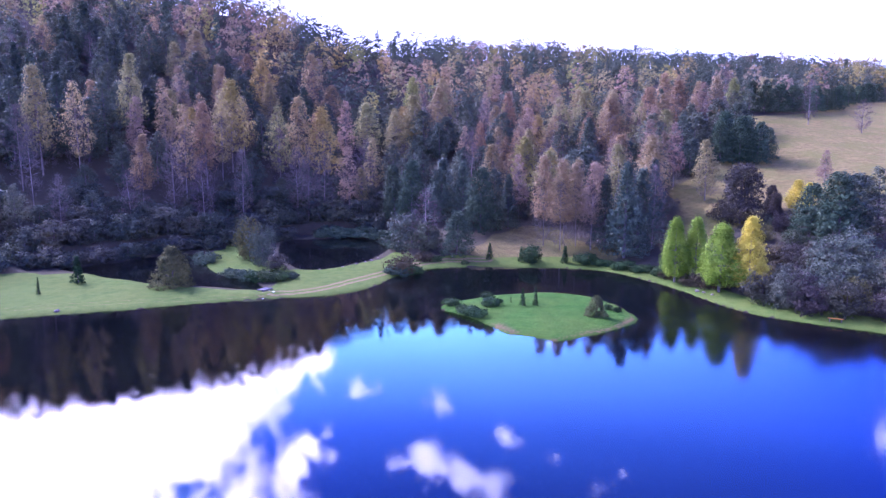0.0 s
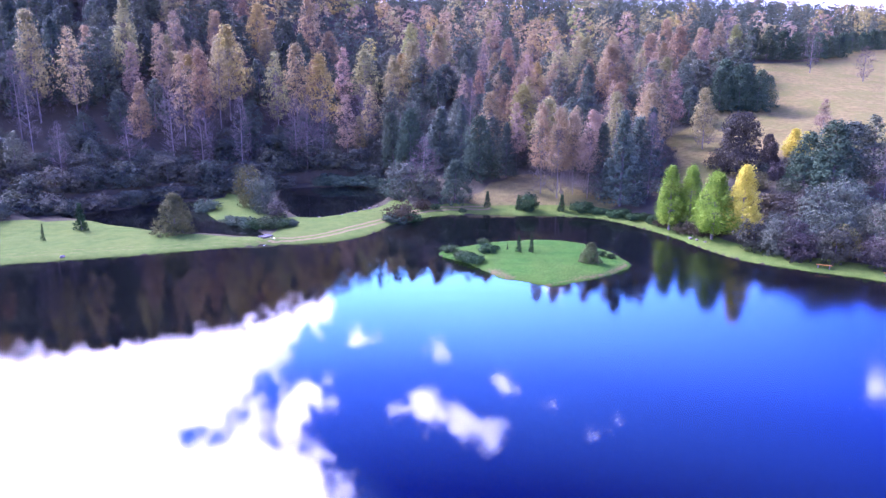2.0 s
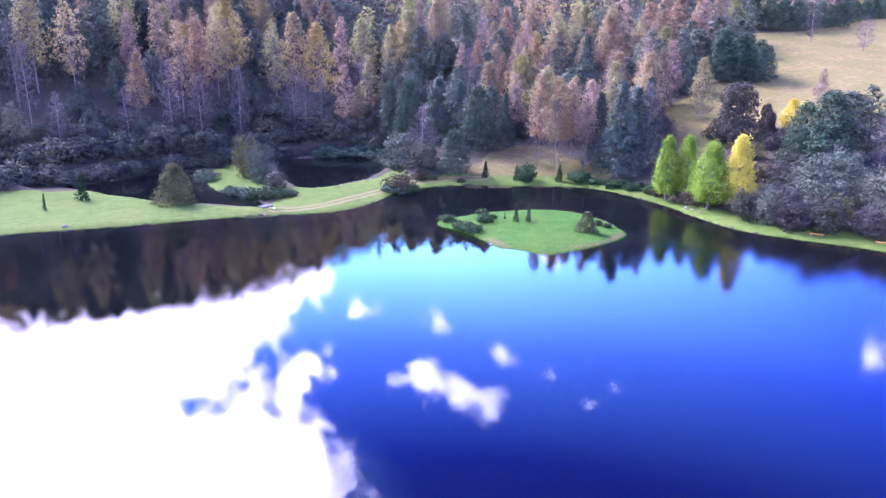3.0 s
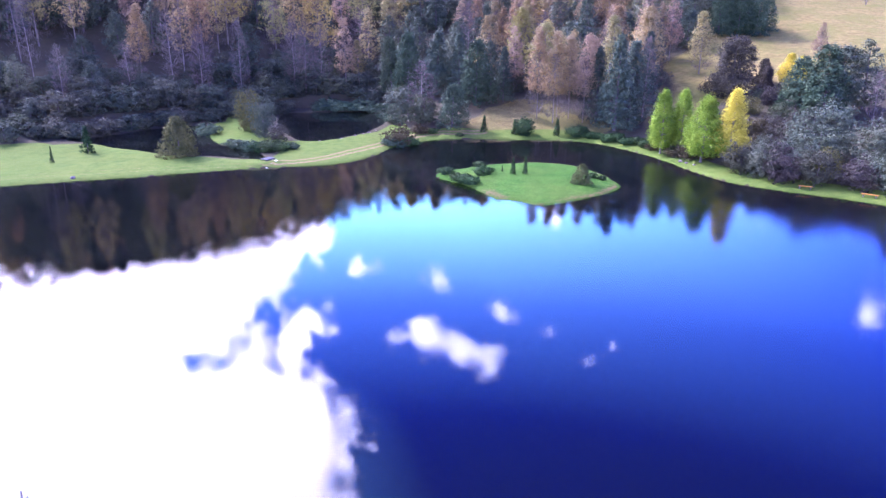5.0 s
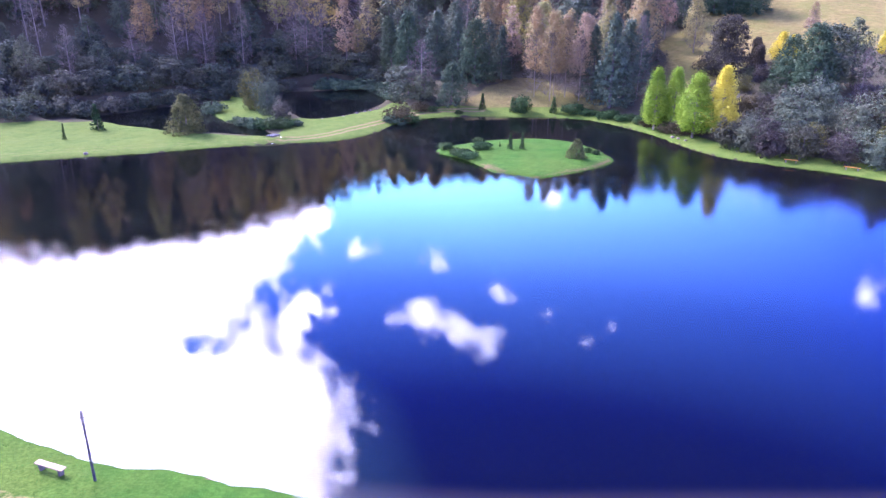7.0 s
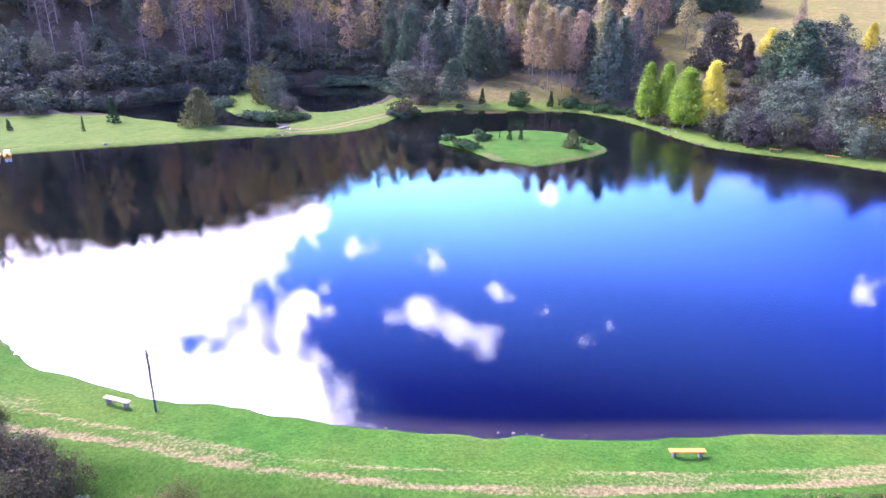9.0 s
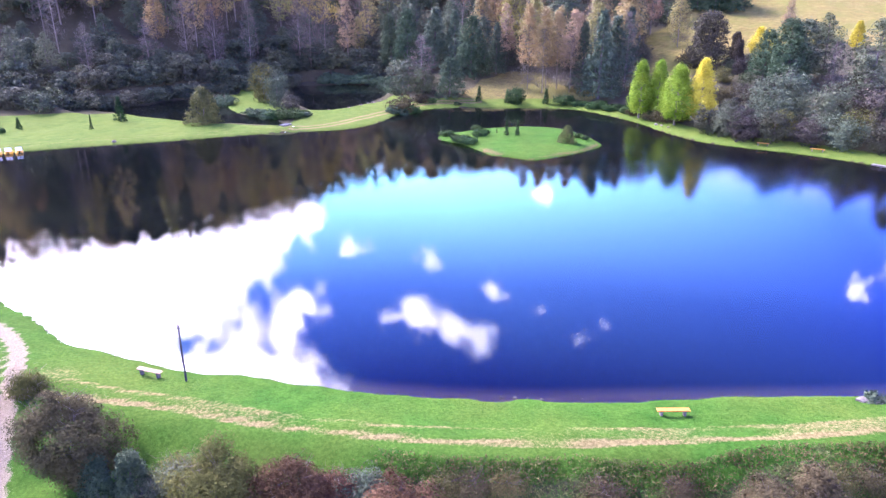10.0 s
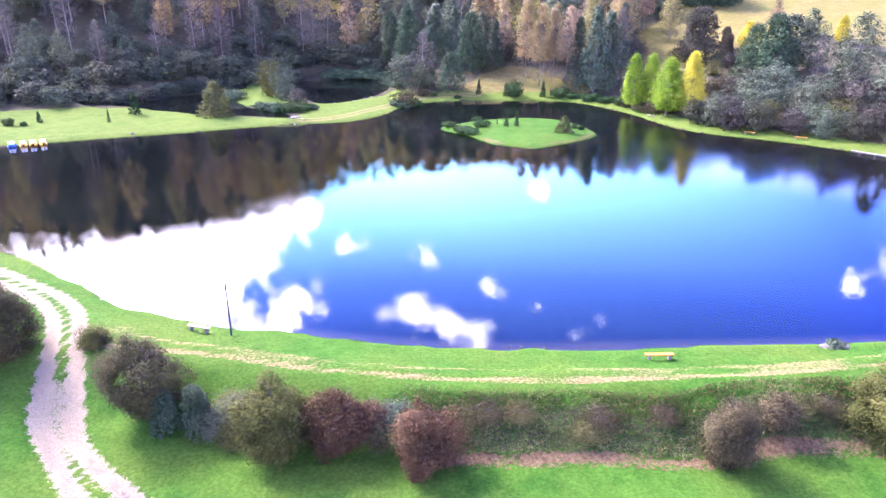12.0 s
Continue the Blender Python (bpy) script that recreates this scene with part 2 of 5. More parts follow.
# ---- materials ----
def material(name):
    m = bpy.data.materials.new(name)
    m.use_nodes = True
    t = m.node_tree
    t.nodes.clear()
    out = t.nodes.new("ShaderNodeOutputMaterial")
    return m, t, out


def surface(name, dark, light, rough=0.8, scale=3.0, fine=30.0, bump=0.3, metal=0.0, spread=0.15, spec=0.2):
    """A matt or metal surface with grain at two scales."""
    m, t, out = material(name)
    oc = t.nodes.new("ShaderNodeTexCoord").outputs["Object"]
    n1 = node(t, "ShaderNodeTexNoise", {"Vector": oc, "Scale": scale, "Detail": 5.0, "Roughness": 0.6})
    n2 = node(t, "ShaderNodeTexNoise", {"Vector": oc, "Scale": fine, "Detail": 3.0, "Roughness": 0.7})
    f = fmath(t, "ADD", fmath(t, "MULTIPLY", n1.outputs[0], 0.65), fmath(t, "MULTIPLY", n2.outputs[0], 0.35))
    c = mixcol(t, ramp(t, f, (0.35, 0.0), (0.65, 1.0)), dark, light)
    rnd = t.nodes.new("ShaderNodeObjectInfo").outputs["Random"]
    hsv = node(t, "ShaderNodeHueSaturation", {"Color": c, "Value": fmath(t, "ADD", fmath(t, "MULTIPLY", rnd, 2 * spread), 1 - spread)})
    b = node(t, "ShaderNodeBump", {"Height": f, "Strength": bump, "Distance": 0.05})
    p = node(t, "ShaderNodeBsdfPrincipled", {"Base Color": hsv.outputs[0], "Roughness": rough, "Metallic": metal, "Normal": b.outputs[0], "Specular IOR Level": spec})
    t.links.new(p.outputs[0], out.inputs[0])
    return m


def foliage(name, a, b, c=None, through_light=0.35, hue=0.02, value=0.35, gloss=0.08):
    """Leaves: colour varies from leaf to leaf, clump to clump and plant to plant; thin enough for light to come through."""
    m, t, out = material(name)
    oc = t.nodes.new("ShaderNodeTexCoord").outputs["Object"]
    own = t.nodes.new("ShaderNodeAttribute")
    own.attribute_name = "plant"
    info = fmath(t, "FRACT", fmath(t, "ADD", t.nodes.new("ShaderNodeObjectInfo").outputs["Random"], own.outputs["Fac"]))
    isl = t.nodes.new("ShaderNodeNewGeometry").outputs["Random Per Island"]
    n1 = node(t, "ShaderNodeTexNoise", {"Vector": oc, "Scale": 0.45, "Detail": 3.0})
    f = fmath(t, "ADD", fmath(t, "MULTIPLY", isl, 0.38), fmath(t, "MULTIPLY", ramp(t, n1.outputs[0], (0.35, 0.0), (0.65, 1.0)), 0.62))
    col = mixcol(t, f, a, b)
    if c:
        col = mixcol(t, ramp(t, fmath(t, "ADD", fmath(t, "MULTIPLY", info, 0.6), fmath(t, "MULTIPLY", n1.outputs[0], 0.5)), (0.45, 0.0), (0.85, 1.0)), col, c)
    h = node(t, "ShaderNodeHueSaturation", {"Color": col, "Hue": fmath(t, "ADD", fmath(t, "MULTIPLY", info, 2 * hue), 0.5 - hue),
             "Value": fmath(t, "ADD", fmath(t, "MULTIPLY", fmath(t, "FRACT", fmath(t, "MULTIPLY", info, 7.31)), value), 1 - value / 2)})
    d = node(t, "ShaderNodeBsdfPrincipled", {"Base Color": h.outputs[0], "Roughness": 0.7, "Specular IOR Level": gloss})
    tr = node(t, "ShaderNodeBsdfTranslucent", {"Color": h.outputs[0]})
    mx = node(t, "ShaderNodeMixShader", {0: through_light, 1: d.outputs[0], 2: tr.outputs[0]})
    t.links.new(mx.outputs[0], out.inputs[0])
    return m


M_bark = surface("bark", (0.06, 0.05, 0.045), (0.16, 0.13, 0.115), 0.9, 2, 14)
M_pale = surface("pale_bark", (0.12, 0.10, 0.075), (0.26, 0.215, 0.165), 0.85, 2, 14)
M_conifer = foliage("conifer_needles", (0.044, 0.064, 0.037), (0.112, 0.138, 0.073), None, 0.2)
M_bluegreen = foliage("blue_green_needles", (0.032, 0.056, 0.026), (0.088, 0.120, 0.054), None, 0.15, gloss=0.05)
M_evergreen = foliage("evergreen_leaves", (0.042, 0.060, 0.035), (0.108, 0.134, 0.068), (0.105, 0.108, 0.055), 0.25)
M_bushgreen = foliage("dark_glossy_leaves", (0.016, 0.036, 0.010), (0.062, 0.105, 0.028), None, 0.2, gloss=0.05)
M_greybush = foliage("grey_green_leaves", (0.044, 0.048, 0.026), (0.115, 0.115, 0.060), (0.09, 0.098, 0.042), 0.25)
M_autumn = foliage("autumn_leaves", (0.185, 0.138, 0.060), (0.37, 0.275, 0.108), (0.27, 0.24, 0.085), 0.5, 0.02)
M_gold = foliage("golden_leaves", (0.25, 0.195, 0.05), (0.44, 0.35, 0.09), (0.24, 0.24, 0.065), 0.5, 0.015)
M_rust = foliage("rust_leaves", (0.19, 0.122, 0.054), (0.35, 0.228, 0.10), (0.27, 0.20, 0.09), 0.5, 0.01)
M_pinkish = foliage("pinkish_brown_leaves", (0.21, 0.145, 0.082), (0.37, 0.262, 0.145), (0.28, 0.205, 0.098), 0.45, 0.01)
M_thicket = foliage("purple_grey_twigs", (0.028, 0.024, 0.017), (0.084, 0.070, 0.046), (0.058, 0.060, 0.026), 0.15)
# darker version of the evergreen leaves: shade at the hill's foot put into colour
M_undergrowth_shade = foliage("undergrowth_leaves", (0.034, 0.048, 0.028), (0.086, 0.104, 0.054), (0.080, 0.076, 0.042), 0.25)
M_purple = foliage("dark_brown_green_leaves", (0.029, 0.027, 0.017), (0.076, 0.066, 0.040), None, 0.2)
M_olive = foliage("olive_leaves", (0.040, 0.049, 0.012), (0.145, 0.145, 0.036), (0.125, 0.105, 0.036), 0.25, gloss=0.02)
M_poplar = foliage("poplar_leaves", (0.09, 0.17, 0.010), (0.26, 0.37, 0.03), (0.26, 0.33, 0.03), 0.5, 0.01)
M_yellow = foliage("yellow_leaves", (0.30, 0.27, 0.02), (0.70, 0.54, 0.05), (0.62, 0.50, 0.05), 0.5, 0.01)
M_redbush = foliage("red_brown_leaves", (0.047, 0.028, 0.013), (0.132, 0.078, 0.036), None, 0.2, gloss=0.02)
M_brownbush = foliage("brown_green_leaves", (0.034, 0.031, 0.013), (0.102, 0.088, 0.035), (0.072, 0.056, 0.025), 0.18, gloss=0.02)
M_scrub = foliage("scrub_leaves", (0.06, 0.07, 0.02), (0.165, 0.165, 0.055), None, 0.3, gloss=0.02)
M_dry = foliage("dry_brush", (0.072, 0.062, 0.020), (0.15, 0.130, 0.046), None, 0.25, gloss=0.02)
M_twiggy = foliage("dry_brown_twigs", (0.045, 0.037, 0.016), (0.108, 0.088, 0.038), None, 0.15, gloss=0.02)
M_twig = foliage("bare_twigs", (0.085, 0.066, 0.048), (0.19, 0.15, 0.11), None, 0.0)
M_grass = foliage("grass_blades", (0.026, 0.088, 0.011), (0.055, 0.14, 0.02), (0.07, 0.13, 0.026), 0.5, gloss=0.03)
M_seat_orange = surface("orange_stained_wood", (0.36, 0.13, 0.015), (0.55, 0.23, 0.03), 0.6, 6, 40)
M_seat_pale = surface("pale_worn_wood", (0.22, 0.135, 0.08), (0.40, 0.275, 0.18), 0.7, 6, 40)
M_post = surface("weathered_post", (0.10, 0.08, 0.07), (0.22, 0.18, 0.15), 0.85, 6, 40)
M_pole = surface("dark_pole", (0.03, 0.03, 0.035), (0.08, 0.075, 0.08), 0.7, 4, 30)
M_china = surface("white_insulator", (0.6, 0.6, 0.6), (0.8, 0.8, 0.8), 0.3, 4, 30, 0.05)
M_stone = surface("grey_stone", (0.07, 0.058, 0.045), (0.22, 0.18, 0.14), 0.9, 3, 18, 0.6)
M_clod = surface("red_brown_soil", (0.070, 0.043, 0.02), (0.19, 0.12, 0.06), 0.95, 4, 20, 0.5, spec=0.05)
M_gravel = surface("pale_gravel", (0.17, 0.125, 0.08), (0.38, 0.30, 0.20), 0.95, 3, 18, 0.5, spec=0.05)
M_concrete = surface("pale_concrete", (0.16, 0.15, 0.14), (0.30, 0.28, 0.26), 0.85, 2, 25)
M_foam = surface("white_water", (0.75, 0.78, 0.80), (0.92, 0.94, 0.95), 0.35, 6, 30, 0.8)
M_white = surface("white_plastic", (0.74, 0.74, 0.73), (0.84, 0.84, 0.82), 0.35, 2, 20, 0.03)
M_blue = surface("blue_plastic", (0.03, 0.12, 0.42), (0.05, 0.18, 0.55), 0.35, 2, 20, 0.03)
M_amber = surface("amber_plastic", (0.70, 0.36, 0.03), (0.85, 0.48, 0.06), 0.35, 2, 20, 0.03)
M_deck = surface("silvered_planks", (0.12, 0.105, 0.09), (0.27, 0.24, 0.21), 0.8, 4, 40)


def ground_material():
    m, t, out = material("ground_cover")

    def attr(name):
        n = t.nodes.new("ShaderNodeAttribute")
        n.attribute_name = name
        return n.outputs["Fac"]
    oc = t.nodes.new("ShaderNodeTexCoord").outputs["Object"]

    def noise_at(scale, detail=4.0, rough=0.6):
        return node(t, "ShaderNodeTexNoise", {"Vector": oc, "Scale": scale, "Detail": detail, "Roughness": rough}).outputs[0]
    big, mid, fine, grit = noise_at(0.10), noise_at(0.7), noise_at(4.0, 5.0, 0.7), noise_at(16.0, 4.0, 0.75)
    lawn = mixcol(t, ramp(t, mid, (0.35, 0.0), (0.65, 1.0)), (0.028, 0.086, 0.009), (0.054, 0.128, 0.014))
    lawn = mixcol(t, ramp(t, big, (0.40, 0.0), (0.68, 0.8)), lawn, (0.092, 0.128, 0.018))
    lawn = mixcol(t, ramp(t, fine, (0.40, 0.55), (0.62, 0.0)), lawn, (0.018, 0.046, 0.004))
    lawn = mixcol(t, ramp(t, grit, (0.55, 0.0), (0.75, 0.45)), lawn, (0.075, 0.145, 0.03))
    lawn = mixcol(t, fmath(t, "MULTIPLY", attr("worn"), ramp(t, mid, (0.25, 0.35), (0.7, 0.8))), lawn, (0.105, 0.128, 0.022))
    litter = mixcol(t, mid, (0.035, 0.032, 0.018), (0.085, 0.066, 0.036))
    litter = mixcol(t, ramp(t, fine, (0.45, 0.0), (0.65, 0.6)), litter, (0.05, 0.065, 0.028))
    field = mixcol(t, ramp(t, mid, (0.35, 0.0), (0.65, 1.0)), (0.13, 0.10, 0.028), (0.20, 0.158, 0.046))
    field = mixcol(t, ramp(t, big, (0.42, 0.0), (0.62, 0.8)), field, (0.125, 0.12, 0.025))
    soil = mixcol(t, ramp(t, fine, (0.35, 0.0), (0.65, 1.0)), (0.078, 0.048, 0.020), (0.175, 0.112, 0.054))
    gravel = mixcol(t, ramp(t, grit, (0.35, 0.0), (0.65, 1.0)), (0.13, 0.100, 0.056), (0.31, 0.25, 0.155))
    straw = mixcol(t, ramp(t, fine, (0.4, 0.0), (0.6, 1.0)), (0.11, 0.085, 0.030), (0.205, 0.158, 0.064))
    # bed colour darkens away from shore, standing in for light lost in deep water
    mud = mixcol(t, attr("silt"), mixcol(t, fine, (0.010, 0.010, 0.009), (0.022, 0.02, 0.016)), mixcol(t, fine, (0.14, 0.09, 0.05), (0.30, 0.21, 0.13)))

    def blend(base, top, name, ragged=0.55):
        f = fmath(t, "ADD", attr(name), fmath(t, "MULTIPLY", fmath(t, "SUBTRACT", fmath(t, "ADD", fmath(t, "MULTIPLY", fine, 0.6), fmath(t, "MULTIPLY", grit, 0.4)), 0.5), ragged * 2))
        return mixcol(t, ramp(t, f, (0.40, 0.0), (0.60, 1.0)), base, top)
    c = blend(litter, field, "field", 0.7)
    c = blend(c, lawn, "lawn", 0.5)
    c = blend(c, soil, "soil", 0.95)
    c = blend(c, straw, "rut", 0.45)
    c = blend(c, gravel, "gravel", 0.75)
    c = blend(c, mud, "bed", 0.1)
    hgt = fmath(t, "ADD", fine, fmath(t, "MULTIPLY", grit, 0.5))
    b = node(t, "ShaderNodeBump", {"Height": hgt, "Strength": 0.6, "Distance": 0.12})
    p = node(t, "ShaderNodeBsdfPrincipled", {"Base Color": c, "Roughness": 0.95, "Specular IOR Level": 0.03, "Normal": b.outputs[0]})
    t.links.new(p.outputs[0], out.inputs[0])
    return m


def water_material():
    m, t, out = material("lake_water")
    oc = t.nodes.new("ShaderNodeTexCoord").outputs["Object"]
    turned = node(t, "ShaderNodeMapping", {"Vector": oc, "Rotation": (0, 0, radians(-58))}).outputs[0]
    w1 = node(t, "ShaderNodeTexNoise", {"Vector": node(t, "ShaderNodeMapping", {"Vector": turned, "Scale": (0.45, 1.0, 1)}).outputs[0], "Scale": 2.2, "Detail": 3.0, "Roughness": 0.5})
    w2 = node(t, "ShaderNodeTexNoise", {"Vector": oc, "Scale": 0.12, "Detail": 2.0})
    calm = ramp(t, w2.outputs[0], (0.35, 0.25), (0.65, 1.0))
    b = node(t, "ShaderNodeBump", {"Height": w1.outputs[0], "Strength": fmath(t, "MULTIPLY", calm, 0.07), "Distance": 0.07})
    east = node(t, "ShaderNodeSeparateXYZ", {0: oc})
    breeze = fmath(t, "MULTIPLY", ramp(t, fmath(t, "DIVIDE", east.outputs[0], 100.0), (0.05, 0.0), (0.35, 1.0)), ramp(t, fmath(t, "DIVIDE", east.outputs[1], 100.0), (0.35, 0.0), (0.75, 1.0)))
    side = ramp(t, fmath(t, "DIVIDE", fmath(t, "ADD", east.outputs[0], 100.0), 200.0), (0.42, 0.010), (0.56, 0.030))
    rough = fmath(t, "ADD", side, fmath(t, "MULTIPLY", breeze, 0.075))
    gl = node(t, "ShaderNodeBsdfGlossy", {"Color": (1, 1, 1, 1), "Roughness": rough, "Normal": b.outputs[0]})
    tr = node(t, "ShaderNodeBsdfTransparent", {"Color": (0.62, 0.66, 0.66, 1)})
    fr = node(t, "ShaderNodeFresnel", {"IOR": 1.33, "Normal": b.outputs[0]})
    mx = node(t, "ShaderNodeMixShader", {0: fr.outputs[0], 1: tr.outputs[0], 2: gl.outputs[0]})
    t.links.new(mx.outputs[0], out.inputs[0])
    return m


M_ground, M_water = ground_material(), water_material()


# ---- ground: one sheet from the dam to the horizon ----
def axis(*runs):
    """Stops along an axis: (from, to, step) runs, joined."""
    out = []
    for a, b, s in runs:
        out += list(np.arange(a, b, s))
    return np.array(out)


def spread(start, end, first, factor):
    out, s, v = [], first, start
    while v < end:
        out.append(v)
        v += s
        s *= factor
    return np.array(out)


def build_ground():
    gx = np.concatenate([-spread(120, 3500, 2.0, 1.16)[::-1], axis((-118, -60, 1.0), (-60, 60, 0.62), (60, 120, 1.0)), spread(120, 3500, 2.0, 1.16)])
    gy = np.concatenate([-spread(12, 2500, 0.5, 1.14)[::-1], axis((-11.6, 24, 0.4), (24, 182, 0.8), (182, 520, 4.0)), spread(520, 4000, 6.0, 1.2)])
    x, y = (a.ravel() for a in np.meshgrid(gx, gy))
    ds = distances(x, y)
    d, dp, dc = ds
    z = height(x, y, ds)
    near = y < 45
    roads = [smooth(r, False) for r in (ROAD_LEFT, ROAD_RIGHT)]
    ruts = [smooth(r, False) for r in (RUT_UPPER, RUT_LOWER)]
    gravel, rut = np.zeros(x.shape), np.zeros(x.shape)
    k = np.where(near & (y > -40) & (abs(x) < 70))[0]
    for r in roads:
        gravel[k] = np.maximum(gravel[k], 1 - step(0.25, 0.85, line_distance(x[k], y[k], r, False)))
    both = np.maximum(line_distance(x[k], y[k], roads[0], False), line_distance(x[k], y[k], roads[1], False))
    gravel[k] = np.maximum(gravel[k], 0.60 * (1 - step(1.4, 2.4, both)) * step(13.5, 10.5, y[k]) * step(3.0, 6.0, y[k]))
    for r, w in zip(ruts, (0.54, 0.72)):
        rut[k] = np.maximum(rut[k], (1 - step(0.0, 0.62, line_distance(x[k], y[k], r, False))) * w * (0.75 + 0.5 * lattice(x[k], y[k], 2.5, 51)))
    k2 = np.where((y > 60) & (y < 160) & (x < 20))[0]
    ft = smooth(FAR_TRACK, False)
    rut[k2] = np.maximum(rut[k2], (0.50 + 0.42 * step(-34, -28, x[k2])) * (1 - step(0.1, 0.75, abs(line_distance(x[k2], y[k2], ft, False) - 0.8))))
    mid_rut = np.maximum(line_distance(x[k], y[k], ruts[0], False), line_distance(x[k], y[k], ruts[1], False))
    rut[k] = np.maximum(rut[k], (0.18 + 0.38 * lattice(x[k], y[k], 4.0, 52)) * (1 - step(1.4, 2.2, mid_rut)))
    dry = np.exp(-(((x + 27) / 4.0) ** 2 + ((y - 17) / 2.2) ** 2))
    rut = np.maximum(rut, 0.48 * dry)
    z = z - 0.10 * gravel - 0.04 * rut
    zone = {n: np.zeros(x.shape) for n in ("lawn", "field", "soil", "bed")}
    strip = 5.5 + 1.5 * (lattice(x, y, 7, 11) - 0.5)
    zone["lawn"] = np.maximum.reduce([
        near * 1.0,
        (y > 40) * (1 - step(-0.8, 0.8, d - strip)) * (d > -1),
        1 - step(-0.3, 0.5, outside(x, y, island_line)),
        1 - step(-1.0, 1.0, outside(x, y, smooth(LAWN))),
        1 - step(-1.0, 1.0, outside(x, y, smooth(TONGUE))),
    ])
    # the glade's weaker field lets dark litter through, painting in the trees' shadows
    zone["field"] = np.maximum(1 - step(-4, 4, outside(x, y, smooth(FIELD)) + 6 * (lattice(x, y, 14, 12) - 0.5)),
                               0.56 - 0.56 * step(-1.5, 1.5, outside(x, y, smooth(GLADE)) + 3 * (lattice(x, y, 5, 13) - 0.5)))
    toe = d + 1.6 * (lattice(x, y, 6, 14) - 0.5)
    scrub = step(-6, -2, x + 3 * (lattice(x, y, 2.5, 15) - 0.5)) * near
    zone["soil"] = (0.42 + 0.50 * lattice(x, y, 1.6, 16)) * scrub * step(10.5, 11.1, toe) * (1 - step(11.5, 12.3, toe))
    zone["lawn"] = zone["lawn"] * (1 - 0.52 * scrub * step(7.6, 8.4, toe) * (1 - step(10.6, 11.2, toe)))
    di = outside(x, y, island_line)
    zone["soil"] = np.maximum(zone["soil"], 0.58 * (di < 0) * step(-2.6, -0.4, di + 2.4 * (lattice(x, y, 5, 61) - 0.5)) * step(96, 90, y - 0.25 * (x - 10)))
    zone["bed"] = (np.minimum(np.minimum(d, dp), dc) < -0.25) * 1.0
    # pale bed near the shore only, and fainter on the far side
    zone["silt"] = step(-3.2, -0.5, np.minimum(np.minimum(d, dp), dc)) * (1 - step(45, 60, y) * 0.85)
    zone["worn"] = step(50, 75, y) * step(0, 3, outside(x, y, island_line))
    zone["gravel"], zone["rut"] = gravel, rut
    nx, ny = len(gx), len(gy)
    i = np.arange(nx * ny).reshape(ny, nx)
    quads = np.stack([i[:-1, :-1], i[:-1, 1:], i[1:, 1:], i[1:, :-1]], -1).reshape(-1, 4)
    me = raw_mesh("ground", np.stack([x, y, z], 1), quads)
    for n, v in zone.items():
        me.attributes.new(n, "FLOAT", "POINT").data.foreach_set("value", v.astype(np.float32))
    me.polygons.foreach_set("use_smooth", np.ones(len(quads), bool))
    me.materials.append(M_ground)
    return tagged(new("ground", me), "grassy lake banks, wooded hill and dry pasture", "ground", kind="structure")


def raw_mesh(name, verts, faces):
    """A mesh from arrays; faces all have the same number of corners."""
    me = bpy.data.meshes.new(name)
    faces = np.asarray(faces, np.int32)
    n, k = faces.shape
    me.vertices.add(len(verts))
    me.vertices.foreach_set("co", np.asarray(verts, np.float32).ravel())
    me.loops.add(n * k)
    me.loops.foreach_set("vertex_index", faces.ravel())
    me.polygons.add(n)
    me.polygons.foreach_set("loop_start", np.arange(0, n * k, k, dtype=np.int32))
    me.update(calc_edges=True)
    return me


def build_water(name, line, level, label):
    bm = bmesh.new()
    bm.faces.new([bm.verts.new((px, py, level)) for px, py in line])
    bmesh.ops.triangulate(bm, faces=bm.faces)
    bmesh.ops.recalc_face_normals(bm, faces=bm.faces)
    if sum(f.normal.z for f in bm.faces) < 0:
        bmesh.ops.reverse_faces(bm, faces=bm.faces)
    me = bpy.data.meshes.new(name)
    bm.to_mesh(me)
    bm.free()
    me.materials.append(M_water)
    return tagged(new(name, me), label, "water", kind="structure")


def grown(line, by):
    c = line.mean(0)
    return c + (line - c) * (1 + by / np.linalg.norm(line - c, axis=1, keepdims=True))


ground = build_ground()
build_water("water", grown(lake_line, 3.0), 0.0, "calm dark lake mirroring sky and hill")
build_water("pond_water", grown(pond_line, 1.0), POND_LEVEL, "small dark still pond below the wood")
build_water("channel_water", grown(channel_line, 0.6), POND_LEVEL, "dark narrow backwater behind the lawn")


# ---- plants ----
def part(name, me, mat, parent, label=""):
    """One mesh object under a thing or a part. me: a mesh or a bmesh."""
    if isinstance(me, bmesh.types.BMesh):
        bm, me = me, bpy.data.meshes.new(name)
        bm.to_mesh(me)
        bm.free()
    if not me.materials:
        me.materials.append(mat)
    ob = new(name, me)
    ob.parent = parent
    if label:
        tagged(ob, label)
    return ob


